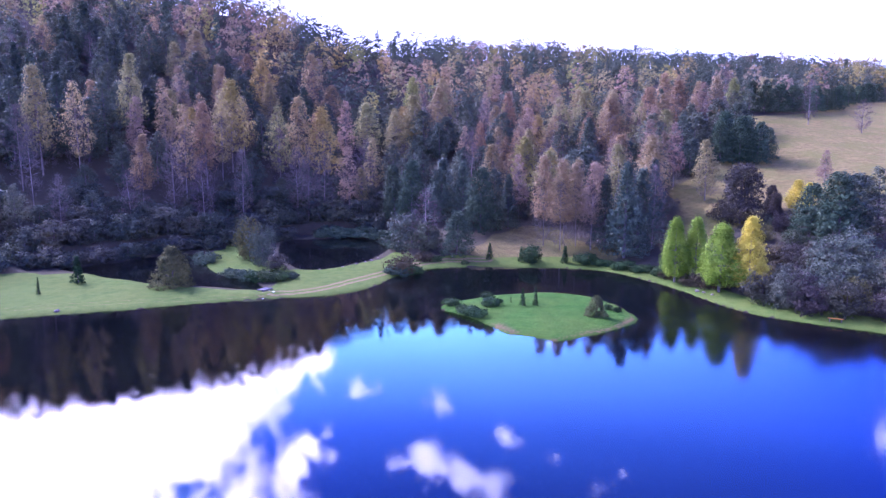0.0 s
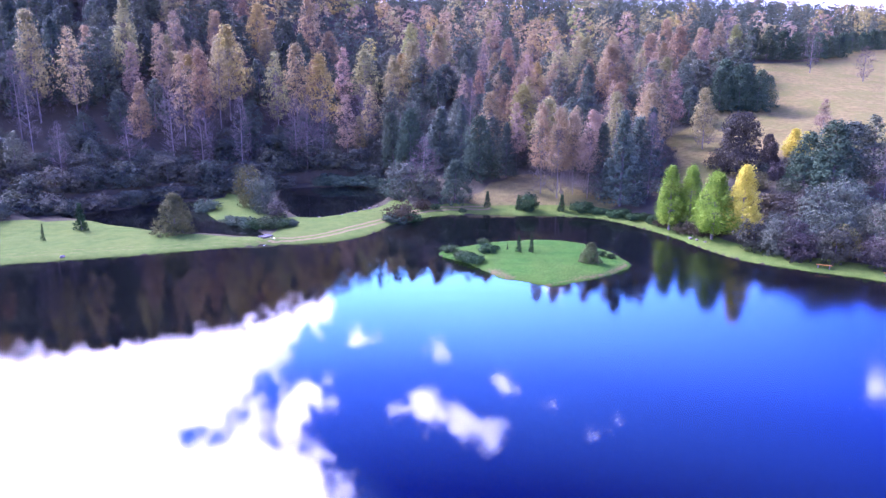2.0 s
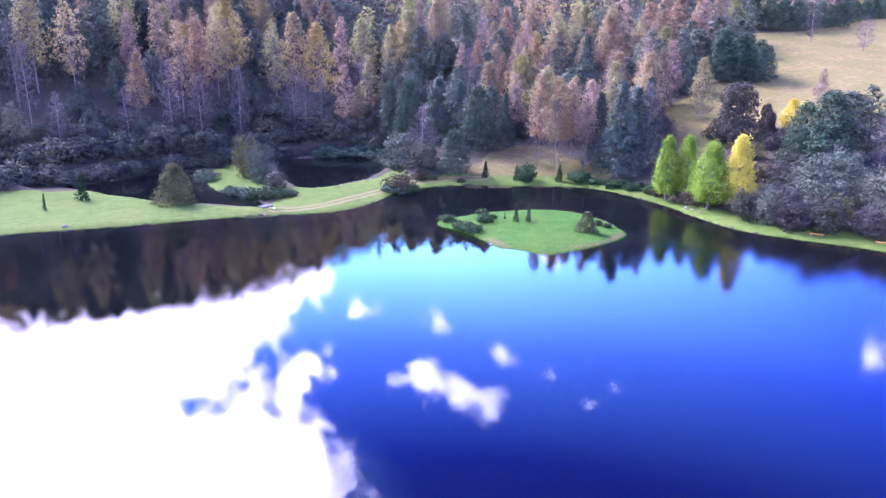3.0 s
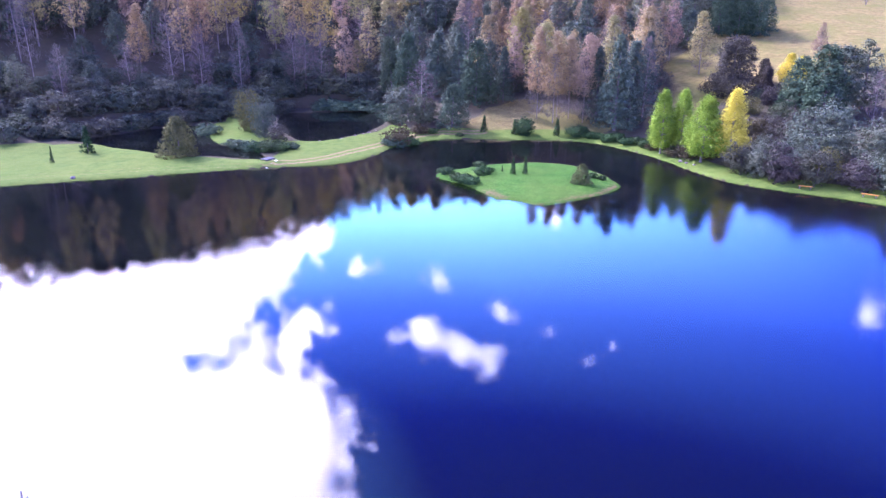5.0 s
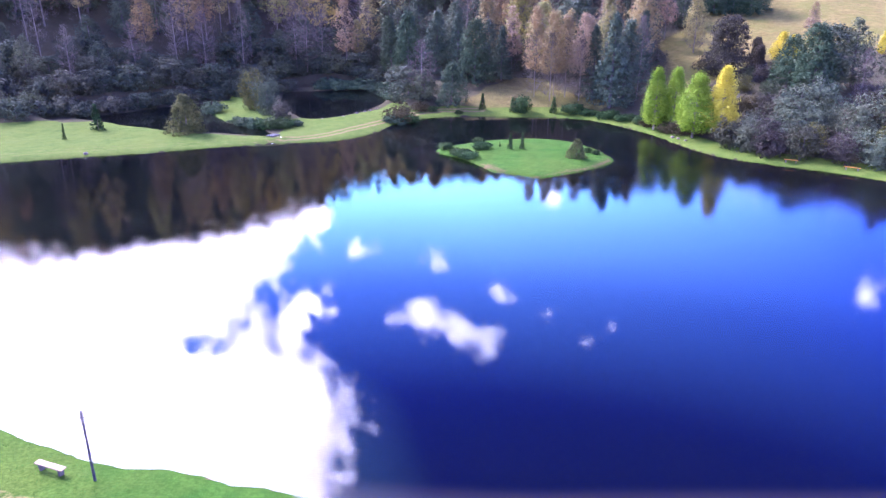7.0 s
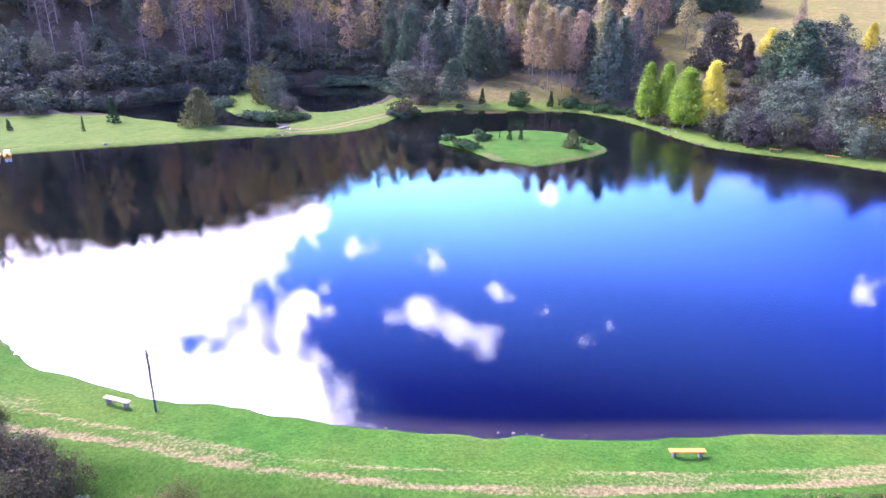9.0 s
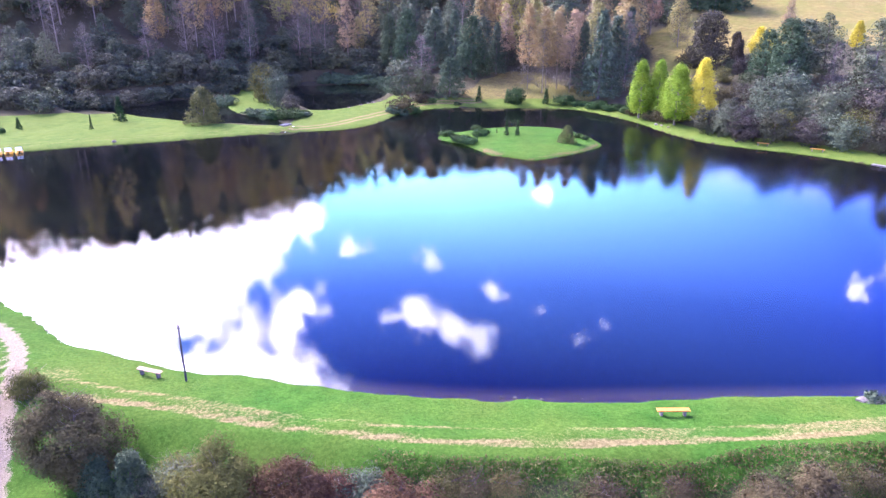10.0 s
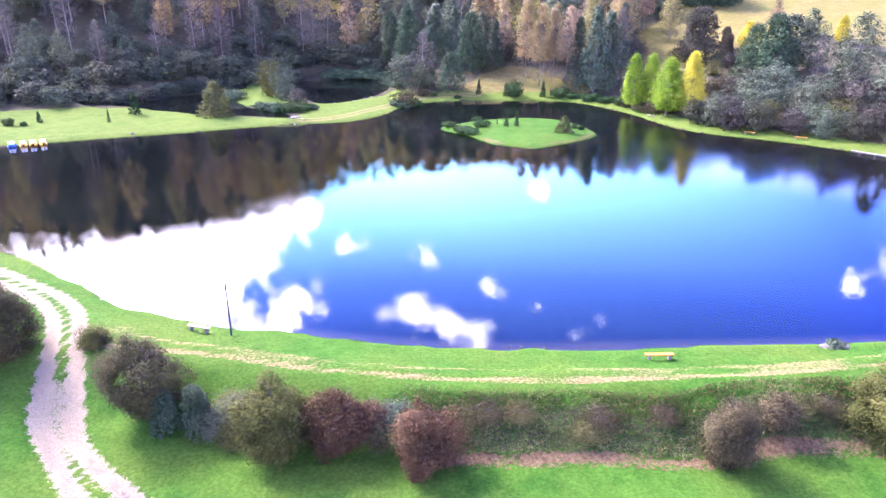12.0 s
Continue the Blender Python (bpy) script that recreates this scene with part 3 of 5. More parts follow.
def leaves(rng, centres, size, flat=0.0, along=None, stretch=1.6, out=None):
    """Pointed leaves or sprays about the centres, turned outwards where out is given: vertices and faces."""
    n = len(centres)
    a = rng.normal(size=(n, 3)) if along is None else along + 0.5 * rng.normal(size=(n, 3))
    a /= np.linalg.norm(a, axis=1, keepdims=True) + 1e-9
    if out is None:
        b = rng.normal(size=(n, 3))
        b[:, 2] *= 1 - flat
        b -= (b * a).sum(1, keepdims=True) * a
    else:
        face = out + 0.42 * rng.normal(size=(n, 3))
        face /= np.linalg.norm(face, axis=1, keepdims=True) + 1e-9
        a -= (a * face).sum(1, keepdims=True) * face
        a /= np.linalg.norm(a, axis=1, keepdims=True) + 1e-9
        b = np.cross(face, a)
    b /= np.linalg.norm(b, axis=1, keepdims=True) + 1e-9
    s = size * rng.uniform(0.6, 1.3, (n, 1))
    v = np.stack([centres + b * s * 0.55 - a * s * stretch * 0.4, centres - b * s * 0.55 - a * s * stretch * 0.25, centres + a * s * stretch * 0.6], 1).reshape(-1, 3)
    return v, np.arange(3 * n).reshape(-1, 3)


def tubes(paths, sides=5):
    """Tapered tubes: each path is a list of (point, radius)."""
    verts, faces, base = [], [], 0
    for path in paths:
        for i, (p, r) in enumerate(path):
            p = np.asarray(p, float)
            q = np.asarray(path[min(i + 1, len(path) - 1)][0], float) - np.asarray(path[max(i - 1, 0)][0], float)
            q /= np.linalg.norm(q) + 1e-9
            u = np.cross(q, (0.31, 0.95, 0.05))
            u /= np.linalg.norm(u) + 1e-9
            w = np.cross(q, u)
            for k in range(sides):
                a = 2 * math.pi * k / sides
                verts.append(p + r * (math.cos(a) * u + math.sin(a) * w))
        for i in range(len(path) - 1):
            for k in range(sides):
                k2 = (k + 1) % sides
                a, b, c, d = base + i * sides + k, base + i * sides + k2, base + (i + 1) * sides + k2, base + (i + 1) * sides + k
                faces += [(a, b, c), (a, c, d)]
        base += len(path) * sides
    return np.array(verts), np.array(faces)


def crown_points(rng, h0, h1, radius, profile, clumps, per, clump_size, hollow=0.5):
    """Leaf places gathered into uneven clumps inside an envelope, and the way that each leaf faces."""
    t = rng.uniform(0, 1, clumps)
    ang = rng.uniform(0, 2 * math.pi, clumps)
    lobes = 1 + 0.22 * np.sin(ang * 2 + rng.uniform(0, 6)) + 0.16 * np.sin(ang * 3 + t * 5 + rng.uniform(0, 6))
    r = radius * profile(t) * lobes * (hollow + (1 - hollow) * np.sqrt(rng.uniform(0, 1, clumps)))
    c = np.stack([r * np.cos(ang), r * np.sin(ang), h0 + (h1 - h0) * t], 1)
    if profile is ball:
        way = rng.normal(size=(clumps, 3))
        way /= np.linalg.norm(way, axis=1, keepdims=True)
        bulge = 0.16 if radius < 3.7 else 0.08
        lump = 1.0 + sum(bulge * np.sin(way @ (rng.normal(size=3) * k) + rng.uniform(0, 6)) for k in (2.0, 3.2, 4.5))
        far_out = (hollow + (1 - hollow) * rng.uniform(0, 1, clumps) ** 0.5) * lump
        mid = h0 + (h1 - h0) * 0.46
        c = way * far_out[:, None] * np.array([radius, radius, (h1 - h0) * 0.52]) + np.array([0, 0, mid])
        c[:, 2] = np.where(c[:, 2] < h0, h0 + 0.3 * (h0 - c[:, 2]), c[:, 2])
    spread_ = clump_size * rng.uniform(0.5, 1.4, (clumps, 1, 1))
    puff_ = rng.normal(size=(clumps, per, 3))
    puff_ *= np.minimum(1, 1.6 / (np.linalg.norm(puff_, axis=2, keepdims=True) + 1e-6))
    pts = c[:, None, :] + puff_ * spread_ * np.array([1, 1, 0.7])
    core = c - np.array([0, 0, h0 + 0.35 * (h1 - h0)])
    core /= np.linalg.norm(core, axis=1, keepdims=True) + 1e-6
    out = 0.55 * puff_ / (np.linalg.norm(puff_, axis=2, keepdims=True) + 1e-6) + 0.7 * core[:, None, :] + np.array([0, 0, 0.3])
    return pts.reshape(-1, 3), out.reshape(-1, 3)


def round_top(t):
    return np.sqrt(np.clip(1 - (2 * t - 1) ** 2, 0, 1)) * 0.85 + 0.15


def egg(t):
    return np.clip(np.sin(math.pi * np.clip(t, 0, 1) ** 0.7) ** 0.8, 0.12, 1)


def cone(t):
    return np.clip(1.02 - t, 0.03, 1) ** 0.85


def spire(t):
    return np.clip(np.minimum(1, 2.6 * t + 0.45) * np.clip(1.03 - t, 0.02, 1) ** 0.75 * 1.2, 0.05, 1)


def ball(t):
    return np.sqrt(np.clip(1 - (1.7 * t - 0.75) ** 2, 0.05, 1))


def dome(t):
    return np.sqrt(np.clip(1.03 - t ** 2, 0.03, 1))


def limbs(rng, h, lean, radius, profile, h0, count, thick):
    paths = [[((0, 0, -0.3), thick), ((lean[0] * 0.3, lean[1] * 0.3, h * 0.4), thick * 0.75), ((lean[0], lean[1], h * 0.93), thick * 0.12)]]
    for i in range(count):
        t = (i + rng.uniform(0.1, 0.9)) / count
        z0 = h0 + (h - h0) * t * 0.9
        a = rng.uniform(0, 2 * math.pi)
        r = radius * float(profile(np.array(t))) * rng.uniform(0.6, 0.95)
        s = np.array([lean[0] * z0 / h, lean[1] * z0 / h, z0])
        e = s + np.array([r * math.cos(a), r * math.sin(a), r * rng.uniform(0.25, 0.7)])
        paths.append([(s, thick * 0.35 * (1.1 - t)), ((s + e) / 2 + np.array([0, 0, -0.05 * r]), thick * 0.22 * (1.1 - t)), (e, thick * 0.05)])
    return paths


def make_plant(name, seed, h, radius, profile, crown_from, clumps, per, clump_size, leaf, crown_mat, trunk_mat, label, category,
               branches=9, thick=None, group="", bare=0.0, hollow=0.45, droop=None, twigs=0, twig_from=0.15, twig_to=0.8):
    """A tree or bush: an empty at its foot with a trunk with limbs and a crown of many small leaves."""
    rng = np.random.default_rng(seed)
    root = tagged(new(name), label, category, group)
    thick = thick or 0.016 * h + 0.04
    lean = rng.normal(size=2) * 0.02 * h
    paths = limbs(rng, h, lean, radius, profile, h * max(crown_from, 0.12), branches, thick)
    if bare:
        for s in list(paths[1:]):
            for k in range(2):
                u = rng.uniform(0.3, 1.0)
                p = np.asarray(s[0][0]) * (1 - u) + np.asarray(s[2][0]) * u
                q = p + rng.normal(size=3) * radius * 0.28 + np.array([0, 0, radius * 0.25])
                paths.append([(p, thick * 0.10), (q, thick * 0.03)])
    tv, tf = tubes([p for p in paths], 5 if not bare else 4)
    pts, out = crown_points(rng, h * crown_from, h, radius, profile, clumps, per, clump_size, hollow)
    pts[:, 0] += lean[0] * pts[:, 2] / h
    pts[:, 1] += lean[1] * pts[:, 2] / h
    pts[:, 2] = np.maximum(pts[:, 2], 0.05)
    along = None
    if droop is not None:
        along = np.stack([pts[:, 0], pts[:, 1], np.full(len(pts), droop * radius)], 1)
        along /= np.linalg.norm(along, axis=1, keepdims=True) + 1e-9
    if twigs:
        q, _ = crown_points(rng, h * twig_from, h * twig_to, radius * 0.95, profile, twigs // 8, 8, 0.5, 0.25)
        up = np.stack([q[:, 0], q[:, 1], np.full(len(q), 0.8 * radius)], 1)
        up /= np.linalg.norm(up, axis=1, keepdims=True) + 1e-9
        wv, wf = leaves(rng, q, 0.07 if h > 7 else 0.028, 0.0, up, 17.0 if h > 7 else 22.0)
        tagged(part("twig_spray", raw_mesh(name + "_twigs", wv, wf), M_twig, root), kind="stuff")
    part("trunk", raw_mesh(name + "_trunk", tv, tf), trunk_mat, root)
    if not clumps:
        return root
    lv, lf = leaves(rng, pts, leaf, 0.3, along, 1.6, out)
    part("crown", raw_mesh(name + "_crown", lv, lf), crown_mat, root)
    return root


placed = {}


def place(proto, x, y, scale=1.0, turn=None, sink=0.1, wide=1.0, z=None):
    """Place the prototype (the first time) or a copy of it on the ground."""
    z = (float(height(np.array([x]), np.array([y]))[0]) if z is None else float(z)) - sink
    turn = random.uniform(0, 360) if turn is None else turn
    m = Matrix.LocRotScale((x, y, z), Euler((0, 0, radians(turn))), (scale * wide, scale * wide, scale))
    if proto.name not in placed:
        placed[proto.name] = True
        proto.matrix_basis = m
        return proto
    c = copy_thing(proto, pose(0, 0, 0))
    c.matrix_basis = m
    return c


# ---- hill and wood: kinds of tree ----
def autumn(seed, h, r, mat, label, full=1.0):
    return make_plant("autumn_tree", seed, h, r, spire, 0.24, int(290 * full), 12, 0.58, 0.29, mat, M_pale, label, "tree", 22, group="autumn trees", bare=1, thick=0.17, hollow=0.3, twigs=900, twig_from=0.1, twig_to=0.75)


autumns = [
    autumn(30, 19, 4.0, M_autumn, "tall pale-stemmed autumn tree with tan-brown leaves"),
    autumn(31, 21, 3.6, M_pinkish, "tall slender autumn tree with pinkish-brown leaves", 0.7),
    autumn(32, 17, 4.2, M_gold, "autumn tree with golden-olive leaves"),
    autumn(33, 18, 3.4, M_rust, "slender autumn tree with rust-orange leaves", 0.8),
    autumn(34, 20, 4.2, M_autumn, "tall half-bare autumn tree with brown leaves", 0.6),
]
larches = [make_plant("larch", 45 + i, 22, 3.9, spire, 0.32, 340, 12, 0.6, 0.24, (M_autumn, M_pinkish)[i], M_pale,
                      ("tall larch, rust-coloured above, bare-stemmed below", "tall larch, tan-brown above, bare-stemmed below")[i], "tree", 24, group="larches", bare=1, thick=0.15, hollow=0.3, twigs=1300, twig_from=0.06, twig_to=0.75) for i in range(2)]
bares = [make_plant("bare_tree", 40 + i, 16 + 3 * i, 3.4, egg, 0.2, 0, 6, 0.6, 0.26, M_twig, M_pale,
                    "nearly bare pale-stemmed tree on the wooded slope", "tree", 26, group="bare trees", bare=1, thick=0.15, twigs=1000, twig_from=0.12, twig_to=1.0) for i in range(2)]
conifers = [make_plant("conifer", 10 + i, 14 + 3 * i, 3.4 + 0.4 * i, cone, 0.04, 440, 14, 0.42, 0.26, M_conifer, M_bark,
                       "dark green conifer at the wood's edge", "tree", 6, group="conifers", droop=-0.35, hollow=0.3) for i in range(2)]
evergreens = [make_plant("evergreen_tree", 20 + i, 12 + 2 * i, 4.0, egg, 0.06, 260, 12, 0.58, 0.34, M_evergreen, M_bark,
                         "dark evergreen broadleaf tree on the slope", "tree", 9, group="evergreens") for i in range(3)]
understory = [make_plant("understory_bush", 70 + i, 5.5, 3.2, ball, 0.0, 150, 11, 0.5, 0.31, (M_undergrowth_shade, M_greybush)[i], M_bark,
                         ("dense evergreen undergrowth bush below the wood, leaf colour darkened for shade", "grey-green twiggy bush in the undergrowth")[i], "bush", 8, group="undergrowth") for i in range(2)]
poplars = [make_plant("poplar_tree", 50 + i, 11, 2.75, spire, 0.12, 560, 24, 0.36, 0.16, (M_poplar, M_yellow)[i], M_pale,
                      ("light green poplar beside the lake path", "bright yellow autumn poplar beside the lake path")[i], "tree", 12, group="poplars", hollow=0.3) for i in range(2)]
purple_tree = make_plant("dark_tree", 81, 12.5, 5.2, lambda t: cone(t) ** 0.42 * (0.9 + 0.14 * np.sin(9 * t)), 0.02, 700, 18, 0.6, 0.26, M_purple, M_bark, "dense dark brown-green tree at the pasture's edge", "tree", 10)
shore_bushes = [make_plant("shore_bush", 85 + i, 7.0, 3.6, ball, 0.02, 240, 16, 0.55, 0.24, (M_thicket, M_evergreen, M_olive)[i], M_bark,
                           ("purple-grey twiggy thicket bush above the lake path", "dark green bushy tree above the lake path", "olive green bushy tree above the lake path")[i],
                           "bush", 14, group="shore bushes", bare=1, thick=0.12) for i in range(3)]
pines = [make_plant("pine_tree", 92 + i, 13, 5.0, lambda t: cone(t) ** 0.6, 0.02, 430, 14, 0.55, 0.31, M_bluegreen, M_bark,
                    "broad blue-green pine beside the dry pasture", "tree", 8, group="pines", droop=0.3, hollow=0.4) for i in range(1)]
small_cone = make_plant("small_conifer", 90, 4.8, 1.15, cone, 0.02, 260, 14, 0.15, 0.13, M_bushgreen, M_bark, "small dark conical conifer on the grass", "tree", 5, droop=-0.3, group="small conifers", hollow=0.3)
yew = make_plant("spreading_conifer", 91, 7.0, 3.5, lambda t: cone(t) ** 0.7, 0.02, 480, 16, 0.32, 0.19, M_scrub, M_bark, "broad grey-green conifer on the lawn", "tree", 8, droop=0.5)
low_bush = [make_plant("low_bush", 95 + i, 1.7, 1.6, ball, 0.0, 110, 15, 0.24, 0.16, (M_bluegreen, M_bushgreen, M_brownbush)[i], M_bark,
                       ("low grey-green bush beside the water", "low dark green bush beside the water", "low brown autumn bush beside the water")[i], "bush", 6, group="low bushes") for i in range(3)]

taken = []


def site(kind, x, y, h=None, wide=1.0, base=None, **kw):
    """A plant of a kind at a place, with its height in metres."""
    taken.append((x, y))
    full = kind["height"]
    return place(kind, x, y, (h or full) / full, wide=wide, **kw)


for group, hs in ((autumns, (19, 21, 17, 18, 20)), (bares, (16, 19)), (larches, (22, 22)), (conifers, (14, 17)), (evergreens, (12, 14, 16)), (understory, (5.5, 5.5)), (poplars, (11, 11)),
                  ((purple_tree,), (12.5,)), (shore_bushes, (7, 7, 7)), ((small_cone,), (4.8,)), ((yew,), (7.0,)), (low_bush, (1.7,) * 3), (pines, (13,))):
    for ob, hh in zip(group, hs):
        ob["height"] = hh

# lawn and tongue
site(small_cone, -65.9, 113.3, 4.8), site(small_cone, -80.7, 104, 2.1, wide=1.3), site(yew, -48.7, 112, 7.0)
site(low_bush[1], -84.7, 100.5, 1.5, wide=0.8), site(low_bush[1], -81.7, 100.4, 1.1, wide=0.6)
site(shore_bushes[2], -43.6, 138.4, 8.2, wide=0.6), site(shore_bushes[1], -38.9, 131.5, 8.0, wide=0.55), site(shore_bushes[0], -34.9, 127, 3.6, wide=1.1)
for x, y, h in ((-52, 136.1, 2.5), (-42.2, 121.8, 1.6), (-40.2, 120.6, 1.8), (-38, 119.4, 1.9), (-35.6, 117.6, 2.0), (-33.6, 117, 2.2), (-31.8, 118, 1.6), (-30, 119, 1.2)):
    site(low_bush[int(x) % 2], x, y, h, wide=1.2)
site(low_bush[2], -10.8, 128.7, 3.2, wide=0.9), site(low_bush[0], -12.6, 126.4, 1.7, wide=1.1), site(low_bush[1], -8.9, 129.4, 1.9, wide=1.1), site(low_bush[0], -10.8, 126.6, 1.6)
site(low_bush[2], -7.2, 138.2, 1.7), site(low_bush[1], -4.6, 138.6, 1.2), site(low_bush[1], 1.2, 137.4, 0.9)
# behind the pond
for i in range(11):
    site(low_bush[0], -36 + 2.1 * i + random.uniform(-0.5, 0.5), 176 - 0.12 * (i - 3) ** 2 + random.uniform(-1, 1), random.uniform(1.8, 3.0), wide=1.3)
for i in range(6):
    site(low_bush[0], -18.5 + 0.9 * i, 166 - 2.6 * i, random.uniform(1.4, 2.2))
# far side of the backwater
for i, (x, y) in enumerate(smooth([(-92, 120), (-84, 126), (-78, 131), (-72, 138), (-68, 146), (-60, 152), (-53, 156), (-47, 163), (-45, 171)], False, 3)):
    site(understory[i % 3 == 2], x + random.uniform(-1, 1), y + random.uniform(-1.6, 1.2), random.uniform(2.6, 4.6), wide=1.35)
for i, (x, y) in enumerate(smooth([(-96, 126), (-86, 132), (-80, 138), (-74, 146), (-68, 153), (-60, 158), (-54, 163), (-49, 170), (-46, 178), (-38, 181), (-28, 181), (-20, 178)], False, 2)):
    site(understory[i % 4 == 3], x + random.uniform(-1.2, 1.2), y + random.uniform(-1, 1), random.uniform(4.2, 6.8), wide=1.15)
# middle group
site(pines[0], -0.5, 142.5, 9.0, wide=1.1), site(bares[0], -7.3, 146.5, 13, wide=1.5), site(understory[0], -10.6, 150, 8.5), site(understory[1], -6.5, 145, 6.5, wide=0.8)
site(pines[0], -17, 179, 14, wide=0.75), site(pines[0], 5, 159, 15, wide=0.78), site(conifers[0], -4.6, 168, 15.4, wide=1.2), site(conifers[1], 11.7, 162, 13, wide=1.0)
site(pines[0], -12.1, 172, 15, wide=0.7), site(conifers[1], 1.0, 166, 15, wide=1.2), site(evergreens[1], 9, 168, 13)
site(small_cone, 6.4, 140.6, 3.5), site(small_cone, 12.9, 139, 3.2), site(low_bush[1], 15.1, 138.6, 4.0, wide=0.55), site(small_cone, 21.8, 138.2, 3.5, wide=1.1)
site(low_bush[1], 26.3, 137.2, 2.4, wide=1.1)
for i in range(9):
    site(low_bush[1 + i % 2 * 0], 28.5 + 1.5 * i, 135.6 - 1.75 * i + (1.3 * (i % 2)), random.uniform(1.2, 1.9), wide=1.1)
for (x, y, h, k) in ((18.6, 148.5, 19.8, 0), (21.9, 146, 19.6, 0), (25.6, 148, 17.9, 1), (28.2, 144.5, 18.8, 1), (23.4, 151, 18.6, 0), (30.8, 149, 17.2, 1), (26.5, 154, 18.2, 0)):
    site(larches[k % 2], x, y, h, wide=0.95)
site(conifers[1], 33.8, 138, 19.5, wide=1.05), site(conifers[0], 37.4, 141.5, 17, wide=1.15), site(conifers[1], 31.0, 144, 16, wide=1.0), site(bares[1], 40.3, 141.2, 17.5), site(bares[0], 37.8, 147, 15)
# poplars and what stands below them
site(poplars[0], 38.6, 119.6, 11.6, wide=1.02), site(poplars[0], 42.2, 119.6, 11.2, wide=1.0), site(poplars[0], 43.1, 110.6, 11.4, wide=1.24), site(poplars[1], 46.9, 108.6, 12.4, wide=0.98)
for x, y, h in ((40.6, 116.4, 1.8), (42.3, 114.2, 2.2), (44.6, 113.4, 2.0), (38.6, 122.5, 1.6), (47.5, 106.4, 1.8)):
    site(low_bush[2], x, y, h, wide=1.1)
# thicket behind the poplars
site(shore_bushes[2], 62.7, 140.2, 3.6), site(shore_bushes[0], 68.6, 144.6, 4.2), site(understory[1], 66.6, 135.3, 3.6), site(low_bush[2], 60.8, 129.5, 2.4), site(shore_bushes[2], 74.4, 149.7, 4.0), site(low_bush[2], 56.6, 127.7, 2.2), site(shore_bushes[0], 61.8, 125.1, 4.2), site(shore_bushes[1], 71.4, 139.1, 4.6), site(understory[1], 67.2, 148.5, 3.0), site(low_bush[2], 56.8, 118.6, 2.2)
# pasture
site(autumns[1], 57.5, 184.5, 17, wide=1.15), site(autumns[1], 52, 189, 18, wide=1.1), site(autumns[1], 54.8, 186, 15), site(autumns[0], 61.3, 170.8, 15, wide=1.05)
site(bares[1], 125.8, 252.7, 16, wide=1.4), site(bares[0], 136.6, 237.8, 11.5, wide=1.5)
for x, y, h, w in ((76.5, 203, 12, 0.9), (81, 200.5, 13.2, 0.9), (86, 200, 11.5, 0.9), (79, 207, 13.8, 0.9), (86, 207, 12, 0.9), (90, 203, 9, 0.9)):
    site(pines[0], x, y, h, wide=w)
for i in range(8):
    site(pines[0], 115 + 6.2 * i, 279 + 0.35 * i * i, 11.5 - 0.35 * i + random.uniform(-0.6, 0.6), wide=1.15)
for i in range(5):
    site(pines[0], 166 + 8 * i, 309 + 6.5 * i, 8.5 + random.uniform(-0.6, 0.6), wide=1.2)
site(purple_tree, 62.9, 152.5, 13), site(purple_tree, 71, 153.6, 5.6, wide=0.9), [tagged(site(poplars[1], x, y, h, wide=w), "bright yellow autumn tree behind the dark thicket") for x, y, h, w in ((76.6, 155.5, 7.2, 1.25), (79.6, 156.5, 6.2, 1.3), (100, 154, 6.8, 1.3))]
site(autumns[1], 91, 172, 9, wide=1.3), site(purple_tree, 72, 158, 6, wide=0.7), site(understory[0], 96, 163, 4, wide=1.1)
site(pines[0], 74.4, 133, 14, wide=1.1), site(pines[0], 70.5, 137, 11.5, wide=1.0), site(evergreens[0], 78, 136, 13, wide=1.2), site(evergreens[2], 84, 137, 13.5, wide=1.2), site(evergreens[1], 90, 128, 14, wide=1.2)
site(bares[0], 81.5, 128, 10)
# right shore
k = 0
for row, (back, lo, hi) in enumerate(((5.2, 5.0, 7.4), (9.5, 6.5, 9.5), (15.0, 7, 10.5), (22, 7, 11))):
    line = smooth([(45.5, 103), (48.5, 98.2), (53, 95), (60, 91.5), (66, 87), (72, 80), (77, 70), (80, 58)], False)
    for j in range(2 + row, len(line) - 2, 4 if row < 2 else 5):
        tx, ty = line[j + 1] - line[j - 1]
        nx_, ny_ = -ty, tx
        n_ = math.hypot(tx, ty)
        x, y = line[j] + np.array([nx_, ny_]) / n_ * (back - 5.2 + random.uniform(-0.8, 0.8)) + np.array([0.0, 0.8])
        if (ny_ < 0 and nx_ < 0) or (row >= 2 and x < 59) or (row == 1 and x < 50):
            continue
        if x < 56:
            lo, hi = min(lo, 4.2), min(hi, 5.8)
        k += 1
        if random.random() < 0.12 and row > 0:
            site(bares[0], x, y, random.uniform(8, 10))
        else:
            site(shore_bushes[random.choice((0, 0, 0, 1, 2) if row < 1 else (0, 1, 1, 2))], x, y, random.uniform(lo, hi), wide=random.uniform(0.85, 1.15))
for x, y, h in ((76, 93, 13), (82, 88, 15), (89, 98, 15), (80.5, 80, 14), (87, 77, 16), (74, 103, 12), (85, 68, 15), (94, 86, 16)):
    site(evergreens[int(x) % 3], x, y, h, wide=1.1)
# pale trees standing out of the dark lower slope
for x, y, h in ((-55, 171, 18.5), (-40.5, 181, 20), (-86, 143.5, 12), (-44, 184, 19), (-36.5, 183, 18), (-62, 163, 17), (-97, 152, 18), (-103, 158, 20), (-70, 165, 18)):
    site(bares[int(abs(x)) % 2], x, y, h)
